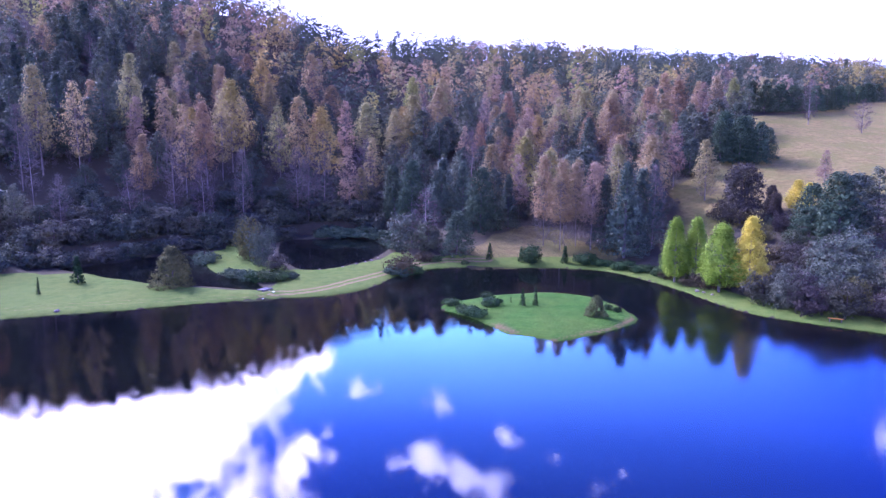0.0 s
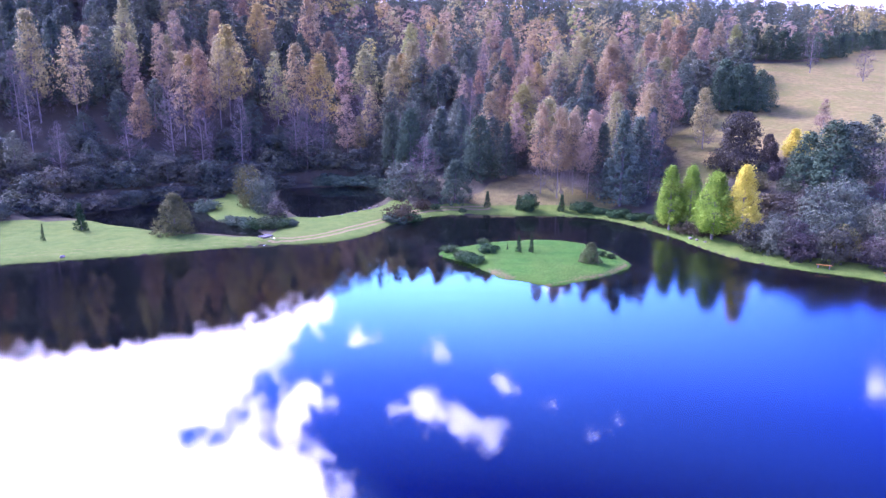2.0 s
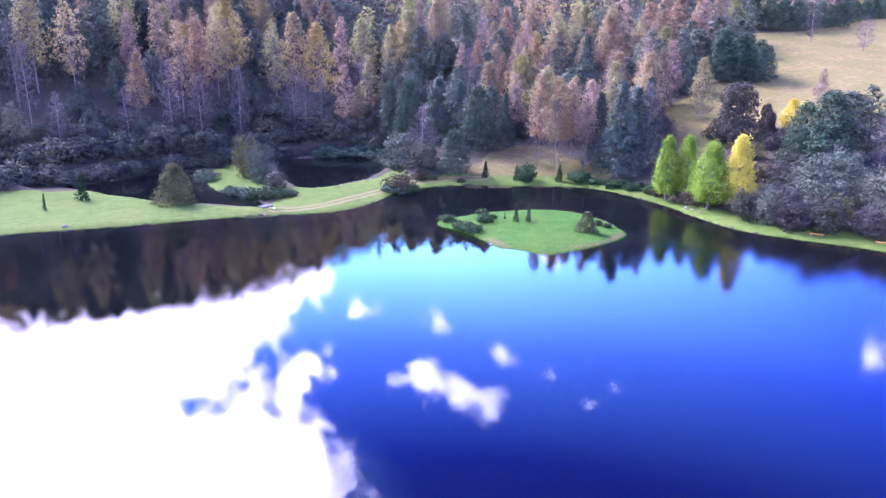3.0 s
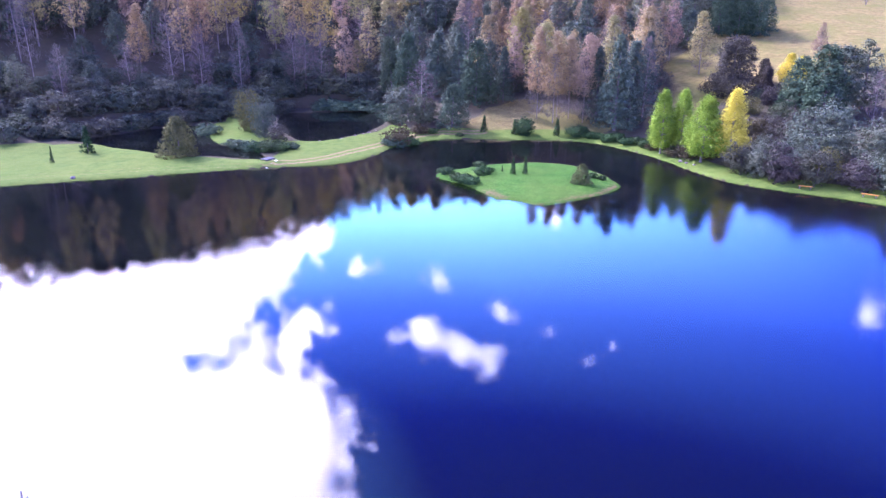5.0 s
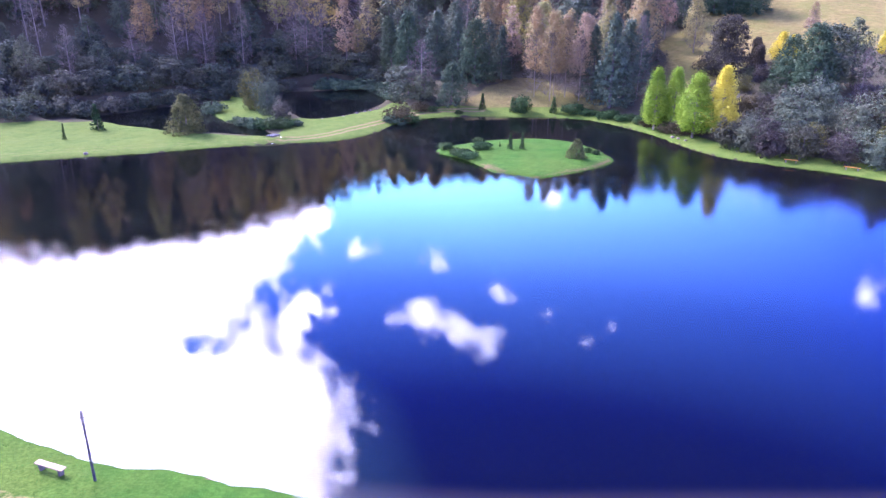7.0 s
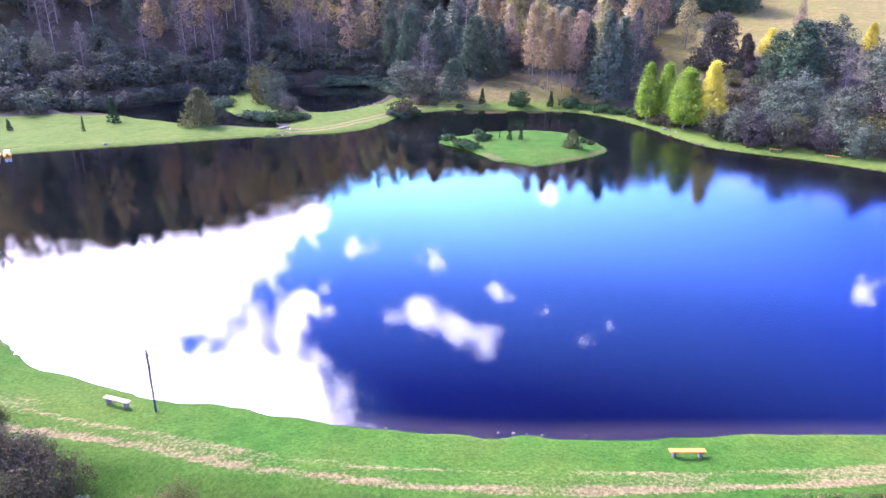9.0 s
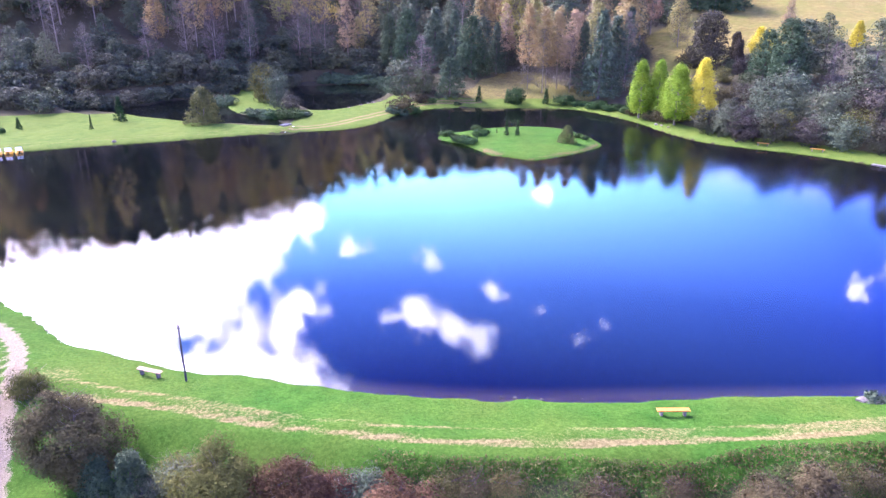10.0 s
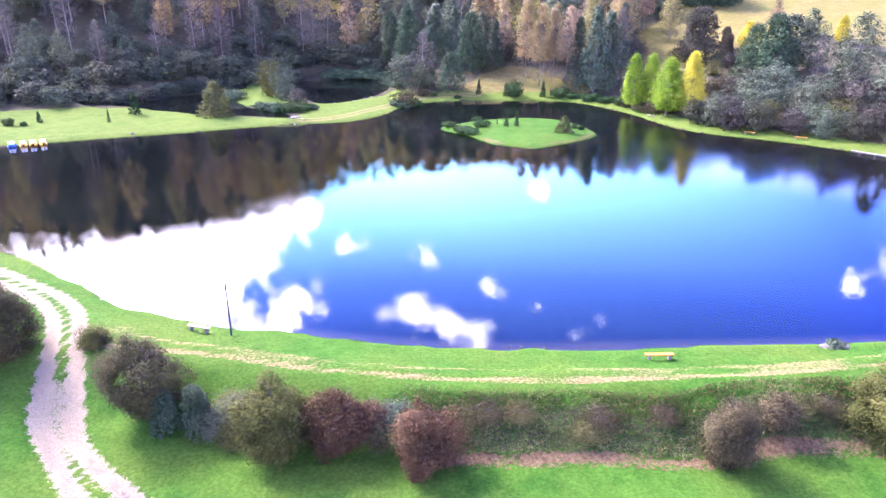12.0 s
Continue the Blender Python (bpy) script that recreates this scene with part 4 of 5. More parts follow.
# tall autumn trees that stand out of the slope: place, height and kind
for x, y, h, kind in ((-94.5, 168, 23.1, 4), (-91.7, 190, 25.5, 0), (-81.1, 188, 22.4, 1), (-69.6, 172, 23.6, 4), (-67.1, 180, 22.6, 0), (-65.7, 188, 24.5, 4), (-65.5, 196, 25.9, 2), (-68.7, 240, 22.4, 2), (-54.9, 258, 25.5, 0), (-48.5, 206, 25.8, 0), (-52.2, 198, 24.1, 4), (-40.7, 204, 25.1, 2), (-30.6, 188, 18.5, 1), (-18.2, 262, 21.5, 2), (-13.7, 258, 18, 1), (-20.2, 222, 19.9, 0), (1.4, 215, 12.5, 1), (6.2, 212, 14.8, 3), (11.7, 208, 15.2, 3), (13.5, 204, 13.4, 3), (21, 230, 12.9, 0), (26.4, 232, 14.1, 2), (31.6, 236, 12.6, 1), (46.6, 210, 11.4, 1), (-102.8, 166, 26.5, 0), (-27.5, 192, 12, 0)):
    site(autumns[kind], x, y, h, wide=0.85 if h > 20 else 1.05)


# ---- the wood itself ----
MIDDLE = [(-20, 140), (-20, 170), (-8, 176), (14, 172), (32, 162), (45, 145), (44, 130), (0, 132)]
RIGHT_BANK = [(43, 112), (46, 150), (60, 172), (110, 175), (140, 150), (120, 80), (70, 70), (55, 95)]


def wood_sites(rng, count, x0, x1, y0, y1, gap, seen):
    """Places for trees on the hill, kept off the open ground and apart from each other."""
    px, py = rng.uniform(x0, x1, count), rng.uniform(y0, y1, count)
    ok = (abs(px) < py * 0.78 + 12) & (hill(px, py) > 0.8)
    for line, off in ((smooth(FIELD), 3), (smooth(GLADE), 2), (pond_line, 3.5), (channel_line, 3.0), (smooth(LAWN), 2), (smooth(TONGUE), 2), (smooth(RIGHT_BANK), 0), (smooth(MIDDLE), 0), (lake_line, 9)):
        ok &= outside(px, py, line) > off
    px, py = px[ok], py[ok]
    keep = []
    cells = {}

    def near_any(u, v):
        ci, cj = int(u // gap), int(v // gap)
        return any((u - a) ** 2 + (v - b) ** 2 < gap * gap for i in (-1, 0, 1) for j in (-1, 0, 1) for a, b in cells.get((ci + i, cj + j), ()))
    for u, v in seen:
        cells.setdefault((int(u // gap), int(v // gap)), []).append((u, v))
    for u, v in zip(px, py):
        if not near_any(u, v):
            cells.setdefault((int(u // gap), int(v // gap)), []).append((u, v))
            keep.append((u, v))
    return np.array(keep)


wrng = np.random.default_rng(11)
# undergrowth along the foot of the hill
low = wood_sites(wrng, 1500, -125, 60, 112, 205, 4.4, taken)
low = low[(hill(low[:, 0], low[:, 1]) < 9) & ~((low[:, 0] > 14) & (low[:, 1] < 160))][:190]
for (x, y), z in zip(low, height(low[:, 0], low[:, 1])):
    place(understory[0 if wrng.random() < 0.75 else 1], x, y, wrng.uniform(0.7, 1.35), z=z, wide=wrng.uniform(0.9, 1.2))
# standing trees near enough to tell apart
mid = wood_sites(wrng, 2600, -150, 110, 130, 262, 6.6, taken)
mid = mid[np.argsort(mid[:, 1] + 0.15 * abs(mid[:, 0]))][:300]
patch = lattice(mid[:, 0], mid[:, 1], 28, 21)
for (x, y), z, p in zip(mid, height(mid[:, 0], mid[:, 1]), patch):
    r = wrng.random()
    # low on the left mostly dark evergreens, standing in for the hill's shade
    if z < 4 or (x < 5 and z < 17 and r < 0.9):
        kind = evergreens[wrng.integers(3)] if wrng.random() < 0.93 else bares[wrng.integers(2)]
        s = wrng.uniform(0.55, 0.85)
    elif r < 0.22 + 0.60 * step(0.35, 0.75, p):
        kind = evergreens[wrng.integers(3)] if wrng.random() < 0.82 else conifers[wrng.integers(2)]
        s = wrng.uniform(0.8, 1.15)
    elif r < 0.95:
        kind = autumns[wrng.choice(5, p=(0.36, 0.14, 0.16, 0.08, 0.26))]
        s = wrng.uniform(0.75, 1.05)
    else:
        kind = bares[wrng.integers(2)]
        s = wrng.uniform(0.8, 1.05)
    place(kind, x, y, s, z=z, wide=wrng.uniform(0.9, 1.35))
used = [tuple(p) for p in mid] + taken

# far woods, past counting: one mesh for each colour of leaf
far = wood_sites(wrng, 9000, -330, 430, 150, 545, 8.2, used)
far = far[(far[:, 1] > 190) | (far[:, 0] < -100) | (far[:, 0] > 110)][:1350]
fz = height(far[:, 0], far[:, 1])
fp = lattice(far[:, 0], far[:, 1], 45, 22)
bag = {}
for (x, y), z, p in zip(far, fz, fp):
    r = wrng.random()
    top = step(330, 420, y) if x > -60 else step(290, 330, y)
    if r < 0.25 + 0.5 * step(0.4, 0.75, p) + 0.4 * top:
        name, mat, prof, h, rad, lo = "far_evergreen_wood", M_evergreen, ball, wrng.uniform(10, 16), wrng.uniform(3.8, 5.4), 0.0
    elif r < 0.80:
        name, mat, prof, h, rad, lo = "far_autumn_wood", (M_autumn, M_pinkish)[wrng.integers(2)], round_top, wrng.uniform(12, 18), wrng.uniform(3.2, 4.6), 0.1
    elif r < 0.93:
        name, mat, prof, h, rad, lo = "far_golden_wood", M_gold, round_top, wrng.uniform(12, 17), wrng.uniform(3.2, 4.6), 0.1
    elif top > 0.5:
        name, mat, prof, h, rad, lo = "far_evergreen_wood", M_evergreen, ball, wrng.uniform(10, 15), wrng.uniform(4, 5.2), 0.0
    else:
        name, mat, prof, h, rad, lo = "far_conifer_wood", M_conifer, cone, wrng.uniform(13, 20), wrng.uniform(2.8, 3.6), 0.05
    n = int(np.interp(y, [150, 250, 500], [70, 62, 50]))
    if top > 0.5:
        n, rad, h = int(n * 0.95), rad * 1.4, h + 2.0
    pts, out = crown_points(wrng, h * lo, h, rad, prof, n, 13 if top > 0.5 else 9, 1.1 if top > 0.5 else 0.66, 0.7 if top > 0.5 else 0.5)
    v, f = leaves(wrng, pts, 0.56 if top > 0.5 else np.interp(y, [150, 250, 500], [0.50, 0.58, 0.70]), 0.3, None, 1.5, out)
    bag.setdefault((name, mat.name), []).append((v + np.array([x, y, z - 0.2]), wrng.random()))
for (name, mat), items in bag.items():
    verts = np.concatenate([v for v, _ in items])
    me = raw_mesh(name, verts, np.arange(len(verts)).reshape(-1, 3))
    me.attributes.new("plant", "FLOAT", "POINT").data.foreach_set("value", np.concatenate([np.full(len(v), r) for v, r in items]).astype(np.float32))
    me.materials.append(bpy.data.materials[mat])
    tagged(new(name, me), "mixed autumn wood covering the far hill", "wood", kind="stuff")


# ---- the near bank: bushes below the dam ----
def near_bush(seed, x, y, h, r, mat, label, leaf=0.10, n=420, per=48, prof=ball, clump=0.36, bare=1, name="bush", hollow=0.68, turn=0, sink=0.1, twigs=240):
    b = make_plant(name, seed, h, r, prof, 0.02, int(n * 0.75), int(per * 1.5), clump, leaf * 0.82, mat, M_bark, label, "bush", 16, group="bushes below the dam", bare=bare, thick=0.09, hollow=hollow, twigs=twigs if bare else 0, twig_from=0.1, twig_to=1.02)
    place(b, x, y, 1.0, turn=turn, sink=sink)
    return b


near_bush(101, -21.4, 8.7, 5.7, 2.2, M_brownbush, "large dark brown-green rounded bush below the dam", 0.10, 640)
near_bush(102, -19.8, 7.4, 2.9, 1.1, M_bluegreen, "blue-green conifer bush beside the brown one", 0.10, 300, 20, lambda t: cone(t) ** 0.5, 0.16, 0, "conifer_bush", 0.4)
near_bush(103, -17.7, 7.2, 3.2, 1.2, M_bluegreen, "dense blue-green conifer bush on the slope", 0.10, 330, 20, lambda t: cone(t) ** 0.5, 0.16, 0, "conifer_bush", 0.4)
near_bush(104, -15.5, 8.0, 1.7, 1.0, M_olive, "small olive-green bush on the slope", 0.10, 160, 12)
near_bush(105, -12.4, 5.2, 4.6, 1.8, M_olive, "rounded olive-green bush below the dam", 0.10, 520)
near_bush(106, -8.7, 5.6, 3.4, 1.65, M_redbush, "red-brown autumn bush below the dam", 0.10, 420)
near_bush(107, -6.7, 6.2, 1.9, 0.9, M_redbush, "small red-brown bush beside the larger one", 0.10, 140)
near_bush(108, -5.3, 6.1, 1.7, 1.1, M_evergreen, "small dark green bush on the slope", 0.10, 150)
near_bush(109, -3.3, 4.2, 3.6, 1.7, M_redbush, "brown twiggy autumn bush at the foot of the slope", 0.10, 400)
near_bush(110, 14.6, 4.0, 4.0, 1.2, M_twiggy, "brown twiggy upright bush at the foot of the slope", 0.10, 420)
near_bush(111, 18.1, 6.0, 1.9, 0.8, M_twiggy, "small brown bush on the slope", 0.10, 160)
near_bush(112, 25.6, 5.6, 4.6, 2.6, M_olive, "large olive-brown bush on the slope", 0.10, 640)
near_bush(113, -34.4, 13.6, 5.8, 2.9, M_brownbush, "large dark bush beside the gravel track", 0.11, 720)
near_bush(114, -27.4, 14.6, 1.3, 0.75, M_olive, "small green shrub beside the gravel track", 0.10, 120)

for i, (x, y, h, r, m) in enumerate(((-16.4, 6.9, 1.6, 0.9, 0), (-15.0, 7.4, 1.9, 0.9, 0), (-14.9, 6.0, 1.2, 1.0, 1), (-6.0, 5.5, 1.5, 1.1, 2), (-10.6, 6.4, 1.5, 0.9, 2), (-4.7, 5.6, 1.3, 1.0, 1))):
    near_bush(120 + i, x, y, h, r, (M_evergreen, M_olive, M_brownbush)[m], ("small dark green bush between the larger ones", "low olive shrub between the larger bushes", "low brown shrub between the larger bushes")[m], 0.09, 130, 30)
for i, (x, y, h, r) in enumerate(((-0.9, 7.0, 0.6, 1.3), (0.7, 6.9, 0.7, 1.4), (2.4, 6.9, 0.55, 1.2), (7.4, 6.5, 0.8, 1.3), (6.4, 5.6, 0.6, 0.8), (11.4, 6.8, 0.55, 1.1), (19.6, 7.0, 0.7, 1.3), (21.6, 7.1, 0.8, 1.2))):
    near_bush(140 + i, x, y, h, r, (M_dry, M_twiggy)[i % 2], ("low dry red-brown brush on the slope's edge", "low dark brown brush on the slope's edge")[i % 2], 0.065, 150, 26, name="brush", hollow=0.2, prof=dome, bare=0)


def sheet_of_leaves(name, label, xs, ys, mat, size, tall, category, seed, upright=True):
    """Grass or scrub too fine to count, on the ground at the places given."""
    rng2 = np.random.default_rng(seed)
    z = height(xs, ys)
    c = np.stack([xs, ys, z + tall * rng2.uniform(0.15, 0.7, len(xs))], 1)
    along = np.tile(np.array([0.0, 0.0, 1.0]), (len(xs), 1)) if upright else None
    v, f = leaves(rng2, c, size, 0.0, along, 2.2)
    me = raw_mesh(name, v, f)
    me.attributes.new("plant", "FLOAT", "POINT").data.foreach_set("value", np.repeat(lattice(xs, ys, 1.5, 31), 3).astype(np.float32))
    me.materials.append(mat)
    return tagged(new(name, me), label, category, kind="stuff")


srng = np.random.default_rng(77)


def on_dam(n, x0, x1, d0, d1):
    """Places at a distance from the near shore."""
    x = srng.uniform(x0, x1, n)
    y = srng.uniform(-3, 24, n)
    d = outside(x, y, lake_line) + 1.6 * (lattice(x, y, 6, 14) - 0.5)
    ok = (d > d0) & (d < d1)
    return x[ok], y[ok]


sx, sy = on_dam(260000, -7.0, 30, 7.0, 10.9)
keep = srng.random(len(sx)) < step(-6.5, -1.0, sx + 3 * (lattice(sx, sy, 2.5, 15) - 0.5))
sx, sy = sx[keep], sy[keep]
thin = srng.random(len(sx)) < 0.45 + 1.1 * lattice(sx, sy, 1.1, 43) ** 2
sx, sy = sx[thin], sy[thin]
patchy = lattice(sx, sy, 2.2, 41)
rim = step(9.2, 7.6, outside(sx, sy, lake_line) + 1.6 * (lattice(sx, sy, 6, 14) - 0.5))
tall = patchy - 0.25 * rim > 0.42
sheet_of_leaves("slope_scrub", "low brown and green scrub on the dam's slope", sx[tall], sy[tall], M_scrub, 0.075, 0.35, "scrub", 5, False)
sheet_of_leaves("slope_brush", "low brown dry brush on the dam's slope", sx[~tall][::3], sy[~tall][::3], M_dry, 0.085, 0.5, "scrub", 6, False)
sheet_of_leaves("slope_greenery", "low green growth on the dam's slope", sx[~tall][1::2], sy[~tall][1::2], M_grass, 0.08, 0.22, "scrub", 7, False)


def grass_places(n, x0, x1, y0, y1):
    x, y = srng.uniform(x0, x1, n), srng.uniform(y0, y1, n)
    d = outside(x, y, lake_line)
    ok = d > 0.15
    for r, w in [(smooth(q, False), 0.75) for q in (ROAD_LEFT, ROAD_RIGHT)] + [(smooth(q, False), 0.4) for q in (RUT_UPPER, RUT_LOWER)]:
        ok &= line_distance(x, y, r, False) > w
    toe = d + 1.6 * (lattice(x, y, 6, 14) - 0.5)
    ok &= ~((x > -3.5) & (toe > 7.8) & (toe < 12.4))
    return x[ok], y[ok]


gx_, gy_ = grass_places(70000, -48, 40, -9, 34)
sheet_of_leaves("grass", "short green grass on the dam and below it", gx_, gy_, M_grass, 0.042, 0.05, "grass", 8, False)


# ---- benches, pole, stones, boats ----
def box(bm, sx_, sy_, sz, at=(0, 0, 0), bevel=0.015, turn=0.0):
    r = bmesh.ops.create_cube(bm, size=1.0, matrix=Matrix.Translation(at) @ Matrix.Rotation(turn, 4, "Z") @ Matrix.Diagonal((sx_, sy_, sz, 1)))
    if bevel:
        edges = list({e for v in r["verts"] for e in v.link_edges})
        bmesh.ops.bevel(bm, geom=edges, offset=bevel, segments=1, affect="EDGES")
    return bm


def rod(bm, r, length, at, turn=None, segments=10, r2=None):
    m = Matrix.Translation(at) @ (turn or Matrix.Identity(4))
    bmesh.ops.create_cone(bm, cap_ends=True, segments=segments, radius1=r, radius2=r if r2 is None else r2, depth=length, matrix=m)
    return bm


def ground_at(x, y):
    return float(height(np.array([x]), np.array([y]))[0])


def bench(x, y, turn, mat, label, length=2.0):
    root = tagged(new("bench"), label, "bench", "benches round the lake")
    root.matrix_basis = pose(x, y, ground_at(x, y), 0, 0, turn)
    seat = part("seat", box(bmesh.new(), length, 0.36, 0.07, (0, 0, 0.455), 0.012), mat, root)
    for s in (-1, 1):
        part("leg", box(bmesh.new(), 0.14, 0.28, 0.46, (s * length * 0.36, 0, 0.19), 0.012), M_post, root, "thick weathered wooden leg")
    return root


bench(12.95, 13.0, 1.5, M_seat_orange, "orange-stained plank bench on the grassy bank")
bench(-20.7, 17.2, -19, M_seat_pale, "pale worn plank bench on the grassy bank", 1.9)
bench(52.6, 92.6, -28, M_seat_orange, "orange-stained plank bench by the far path")
bench(59.4, 87.8, -38, M_seat_orange, "orange-stained plank bench by the far path", 2.2)


def utility_pole(x, y):
    root = tagged(new("utility_pole"), "thin dark wooden pole with a short crossarm", "pole")
    root.matrix_basis = pose(x, y, ground_at(x, y), 0, 0, 12)
    part("shaft", rod(bmesh.new(), 0.075, 4.6, (0, 0, 2.0), None, 10, 0.05), M_pole, root)
    arm = part("crossarm", box(bmesh.new(), 0.5, 0.07, 0.07, (0, 0.07, 3.85), 0.008), M_pole, root)
    for s in (-0.2, 0.2):
        part("insulator", rod(bmesh.new(), 0.035, 0.12, (s, 0.07, 3.945), None, 8, 0.02), M_china, arm, "small white insulator")
    return root


utility_pole(-18.1, 16.65)


def stone_mesh(seed, size):
    bm = bmesh.new()
    bmesh.ops.create_icosphere(bm, subdivisions=2, radius=size)
    for v in bm.verts:
        n = noise.noise(v.co * (1.4 / size) + Vector((seed * 3.1, seed, 0)))
        v.co *= 1 + 0.45 * n
        v.co.z *= 0.62
    me = bpy.data.meshes.new("stone")
    bm.to_mesh(me)
    bm.free()
    me.materials.append(M_stone)
    return me


stones = [stone_mesh(i, 0.34) for i in range(4)]


def stone(x, y, s, z=None):
    ob = tagged(new("stone", stones[random.randrange(4)]), "grey weathered stone at the water's edge", "stone", "shore stones")
    ob.matrix_basis = Matrix.LocRotScale((x, y, (ground_at(x, y) if z is None else z) + 0.04), Euler((0, 0, random.uniform(0, 6))), (s, s * random.uniform(0.7, 1.2), s))


# stones and reeds by the near water
for x, y, s in ((25.6, 14.9, 1.0), (26.2, 15.1, 0.8), (26.9, 14.8, 1.1), (27.3, 15.2, 0.7), (26.4, 14.5, 0.7)):
    stone(x, y, s)
clump = make_plant("reed_clump", 131, 0.55, 0.6, ball, 0.0, 60, 10, 0.16, 0.16, M_evergreen, M_bark, "low green plant clump among shore stones", "plant", 4)
place(clump, 26.4, 14.9, 1.0)
for x, y, s in ((3.6, 15.6, 0.35), (4.4, 15.5, 0.28), (2.7, 15.65, 0.3), (5.3, 15.4, 0.3), (-4, 15.9, 0.3), (7.9, 15.5, 0.25), (-33.1, 25.6, 0.5), (-32.0, 24.7, 0.4)):
    stone(x, y, s, 0.0)
for x, y, s in ((40.2, 112.3, 1.2), (40.8, 110.9, 1.0), (41.6, 109.3, 0.8), (-23, 131.2, 0.9), (-20.6, 134, 1.1), (-19.2, 136.4, 1.0), (-18.3, 139, 1.2), (-27, 128.8, 0.9), (-17.2, 142, 0.9), (-59.2, 95.5, 1.1)):
    stone(x, y, s)

# gravel on the track
n_g = 2000
gsrc = smooth(ROAD_LEFT, False), smooth(ROAD_RIGHT, False)
gi = srng.integers(0, 62, n_g)
gp = np.array([gsrc[k % 2][min(i, len(gsrc[k % 2]) - 1)] for k, i in enumerate(gi)]) + srng.normal(size=(n_g, 2)) * np.array([0.45, 0.45])
gz = height(gp[:, 0], gp[:, 1]) - 0.07
base = np.array([(1, 0, 0), (0, 1, 0), (-1, 0, 0), (0, -1, 0), (0, 0, 0.8)])
size = srng.uniform(0.03, 0.11, (n_g, 1, 1)) * srng.uniform(0.6, 1.3, (n_g, 5, 3))
gv = (base[None] * size + np.concatenate([gp, gz[:, None]], 1)[:, None, :]).reshape(-1, 3)
gf = (np.array([(0, 1, 4), (1, 2, 4), (2, 3, 4), (3, 0, 4)])[None] + 5 * np.arange(n_g)[:, None, None]).reshape(-1, 3)
gm = raw_mesh("gravel", gv, gf)
gm.materials.append(M_gravel)
tagged(new("gravel", gm), "loose pale gravel on the rutted track", "gravel", kind="stuff")


cx, cy = on_dam(30000, -2.5, 30, 10.7, 12.0)
cx, cy = cx[:1500], cy[:1500]
csize = srng.uniform(0.03, 0.12, (len(cx), 1, 1)) * srng.uniform(0.6, 1.3, (len(cx), 5, 3))
cv = (base[None] * csize + np.stack([cx, cy, height(cx, cy)], 1)[:, None, :]).reshape(-1, 3)
cf = (np.array([(0, 1, 4), (1, 2, 4), (2, 3, 4), (3, 0, 4)])[None] + 5 * np.arange(len(cx))[:, None, None]).reshape(-1, 3)
cm = raw_mesh("soil_clods", cv, cf)
cm.materials.append(M_clod)
tagged(new("soil_clods", cm), "loose red-brown clods along the slope's foot", "soil", kind="stuff")

# island plants
site(small_cone, 9.7, 99.4, 2.7, wide=0.75), site(small_cone, 11.6, 99.5, 2.8, wide=0.75), site(yew, 19.6, 93.8, 3.1, wide=0.95), site(small_cone, 20.4, 94.0, 1.9), site(small_cone, 8.1, 101.4, 1.1, wide=0.6)
for x, y, h, w in ((-0.9, 100.9, 1.2, 1.2), (4.9, 99.8, 1.5, 1.1), (4.6, 106.6, 1.1, 1.0), (1.8, 96.0, 1.4, 1.1), (3.0, 94.6, 1.4, 1.1), (0.8, 97.2, 1.2, 1.0), (23.3, 97, 0.9, 0.8), (22.2, 98.3, 1.0, 0.7), (6.6, 102.5, 0.5, 0.6)):
    site(low_bush[1], x, y, h, wide=w)
site(small_cone, -67.4, 104.4, 2.9, wide=0.45)


# weir with a plank bridge and a short fall of white water
def weir():
    root = tagged(new("footbridge"), "small weathered plank footbridge over the weir", "bridge")
    root.matrix_basis = pose(-32.3, 109.6, 0.78, 0, 0, -28)
    for i in range(7):
        part("plank", box(bmesh.new(), 1.5, 0.26, 0.06, (0, -0.95 + 0.31 * i, 0.03), 0.008), M_pole, root)
    for s in (-0.6, 0.6):
        part("beam", box(bmesh.new(), 0.12, 2.3, 0.14, (s, 0, -0.08), 0.01), M_post, root, "dark wooden beam")
    chute = tagged(new("weir"), "small concrete weir chute with white falling water", "weir")
    chute.matrix_basis = pose(-31.5, 107.6, 0.0, 0, 0, -28)
    for s in (-0.75, 0.75):
        part("side_wall", box(bmesh.new(), 0.14, 1.8, 0.6, (s, 0.5, 0.2), 0.02), M_concrete, chute)
    bm = bmesh.new()
    rows = [(1.4, 0.62), (0.7, 0.55), (0.1, 0.34), (-0.5, 0.14), (-1.1, 0.05), (-1.9, 0.03)]
    grid = [[bm.verts.new((u * (0.64 + 0.35 * (k > 3)), yy, zz + 0.05 * math.sin(5 * u + 3 * k))) for u in (-1, -0.6, -0.2, 0.2, 0.6, 1)] for k, (yy, zz) in enumerate(rows)]
    for a, b in zip(grid, grid[1:]):
        for j in range(5):
            bm.faces.new((a[j], a[j + 1], b[j + 1], b[j]))
    bmesh.ops.solidify(bm, geom=bm.faces, thickness=0.05)
    part("falling_water", bm, M_foam, chute, "white foaming water")


weir()


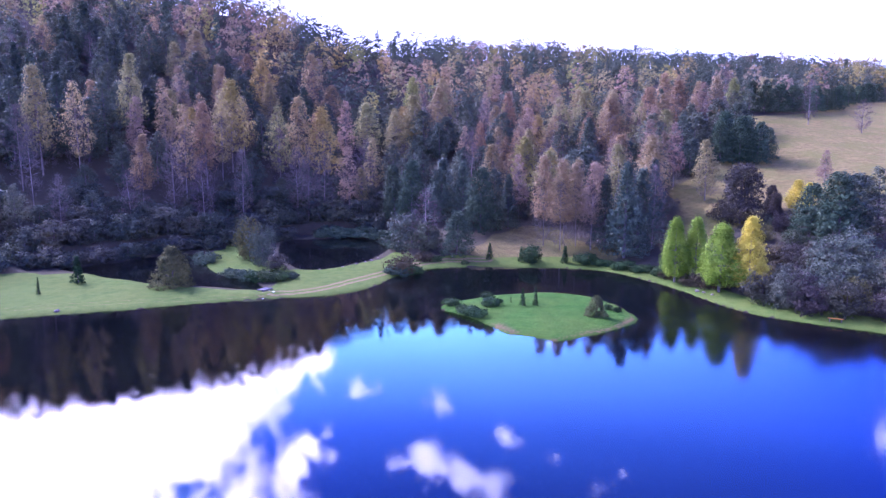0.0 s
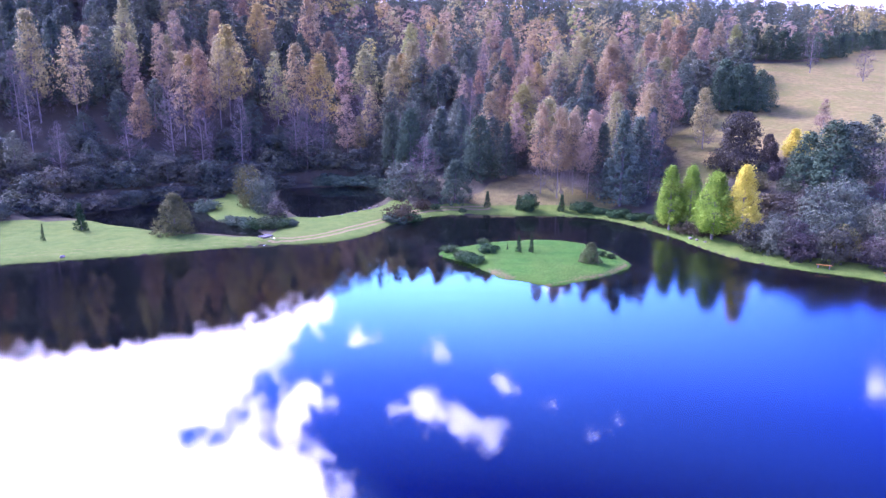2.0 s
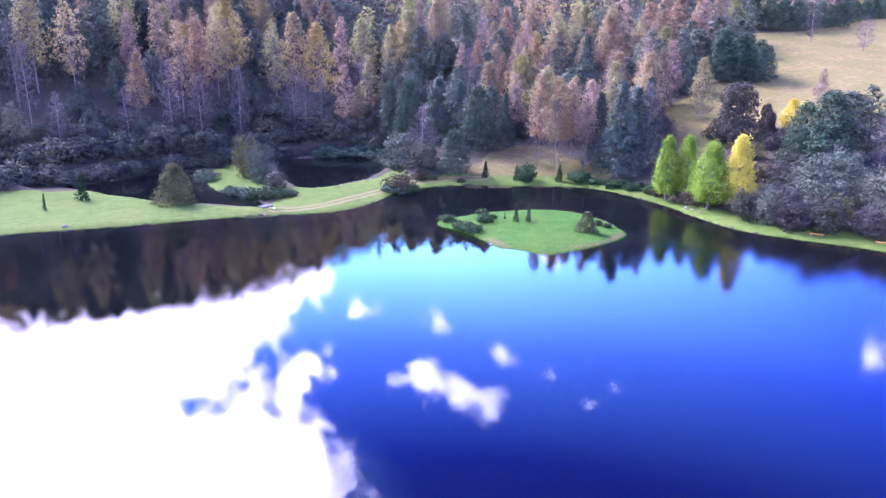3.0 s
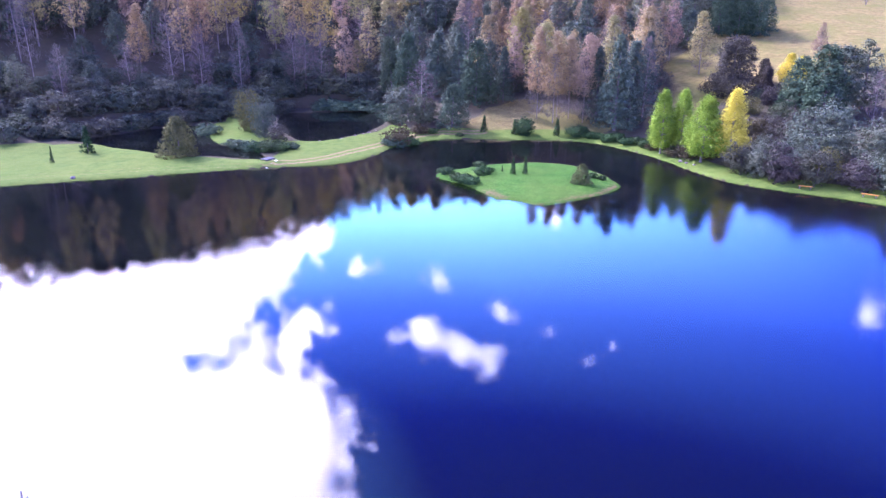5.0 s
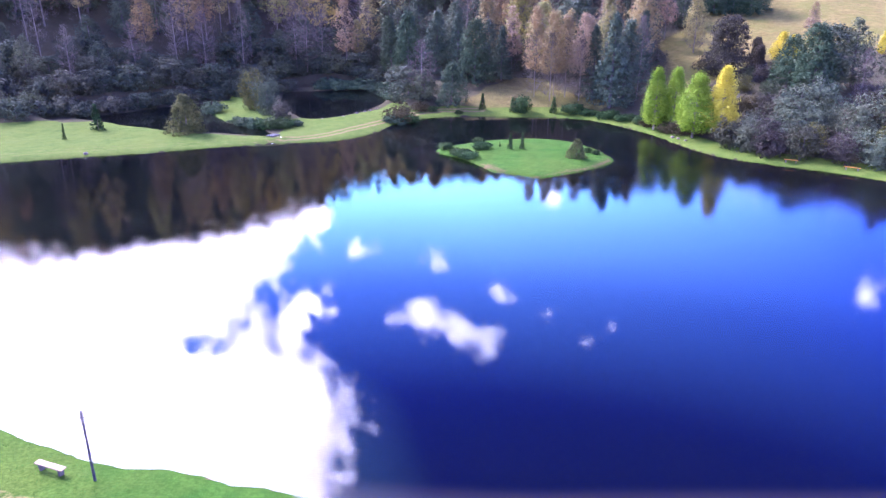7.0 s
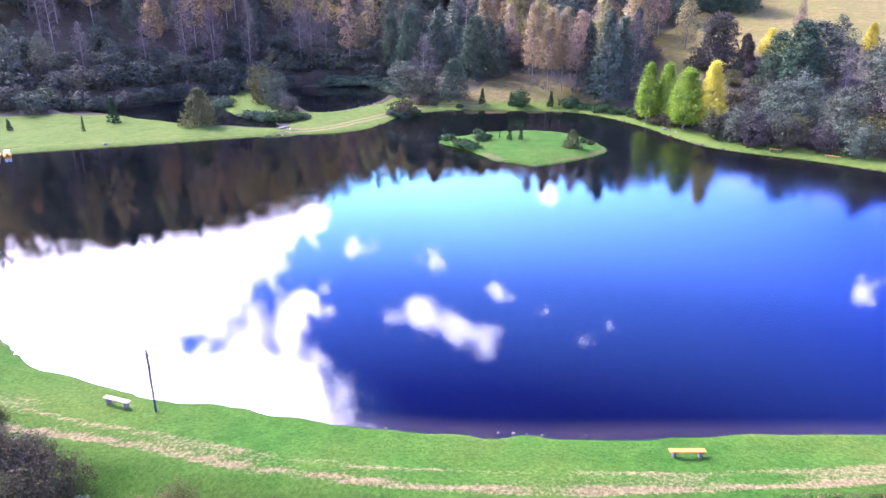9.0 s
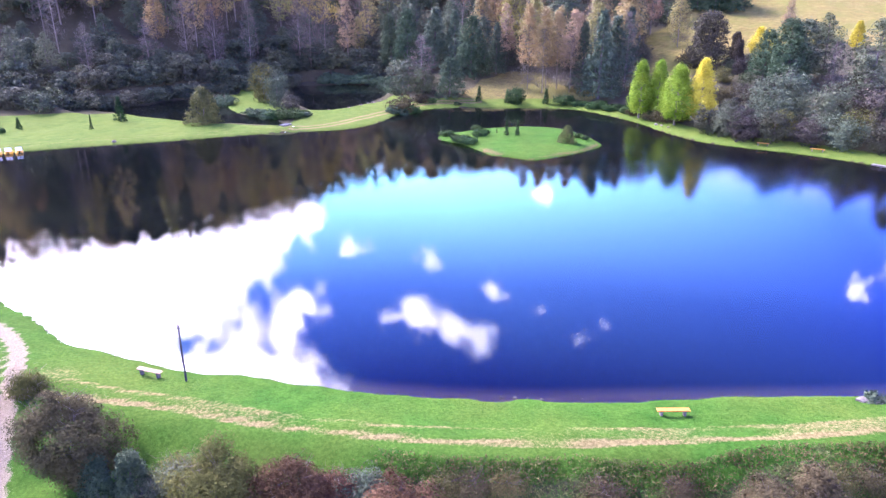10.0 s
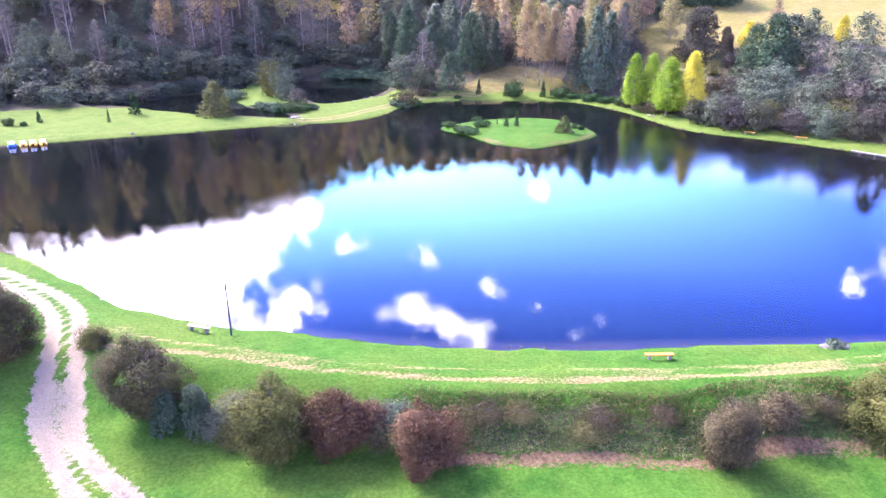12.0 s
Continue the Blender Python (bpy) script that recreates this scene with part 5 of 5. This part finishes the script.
# landing stage on the right shore
def landing(x0, y0, x1, y1):
    length = math.hypot(x1 - x0, y1 - y0)
    root = tagged(new("landing_stage"), "long pale plank landing stage along the shore", "jetty")
    root.matrix_basis = Matrix.Translation((x0, y0, 0.36)) @ Matrix.Rotation(math.atan2(y1 - y0, x1 - x0), 4, "Z")
    bm = box(bmesh.new(), 0.22, 0.8, 0.05, (0, 0, 0), 0.006)
    me = bpy.data.meshes.new("plank")
    bm.to_mesh(me)
    bm.free()
    n = int(length / 0.25)
    for i in range(n):
        p = part("plank", me, M_deck, root)
        p.location = (0.25 * i, 0, 0)
    for s in (-0.3, 0.3):
        part("rail_beam", box(bmesh.new(), length, 0.1, 0.16, (length / 2 - 0.1, s, -0.11), 0.01), M_post, root)
        for i in range(6):
            part("pile", rod(bmesh.new(), 0.08, 1.6, (length * (i + 0.5) / 6, s, -0.85)), M_post, root)


landing(63.6, 79.4, 72.5, 68.6)


def pedal_boat(x, y, turn, hull, label):
    root = tagged(new("pedal_boat"), label, "boat", "pedal boats at the lawn")
    root.matrix_basis = pose(x, y, 0.02, 0, 0, turn)
    for s in (-0.36, 0.36):
        bm = bmesh.new()
        bmesh.ops.create_uvsphere(bm, u_segments=12, v_segments=8, radius=1.0, matrix=Matrix.Translation((s, 0, 0.14)) @ Matrix.Diagonal((0.26, 1.05, 0.24, 1)))
        part("float", bm, hull, root)
    part("deck", box(bmesh.new(), 1.0, 1.2, 0.12, (0, 0, 0.36), 0.04), hull, root)
    for s in (-0.25, 0.25):
        seat = part("seat", box(bmesh.new(), 0.42, 0.42, 0.12, (s, -0.18, 0.47), 0.04), M_white, root, "white moulded seat")
        part("backrest", box(bmesh.new(), 0.42, 0.12, 0.5, (s, -0.42, 0.72), 0.04), M_white, seat, "white moulded backrest")
    bm = bmesh.new()
    bmesh.ops.create_uvsphere(bm, u_segments=12, v_segments=8, radius=1.0, matrix=Matrix.Translation((0, 0.5, 0.55)) @ Matrix.Diagonal((0.42, 0.32, 0.28, 1)))
    part("prow_cowl", bm, M_white, root, "rounded white cowl")


pedal_boat(-75.6, 85.9, 20, M_blue, "blue and white pedal boat moored at the lawn")
pedal_boat(-74.1, 86.6, 30, M_amber, "amber and white pedal boat moored at the lawn")
pedal_boat(-72.7, 87.2, 24, M_amber, "amber and white pedal boat moored at the lawn")
pedal_boat(-71.4, 87.9, 35, M_amber, "amber and white pedal boat moored at the lawn")
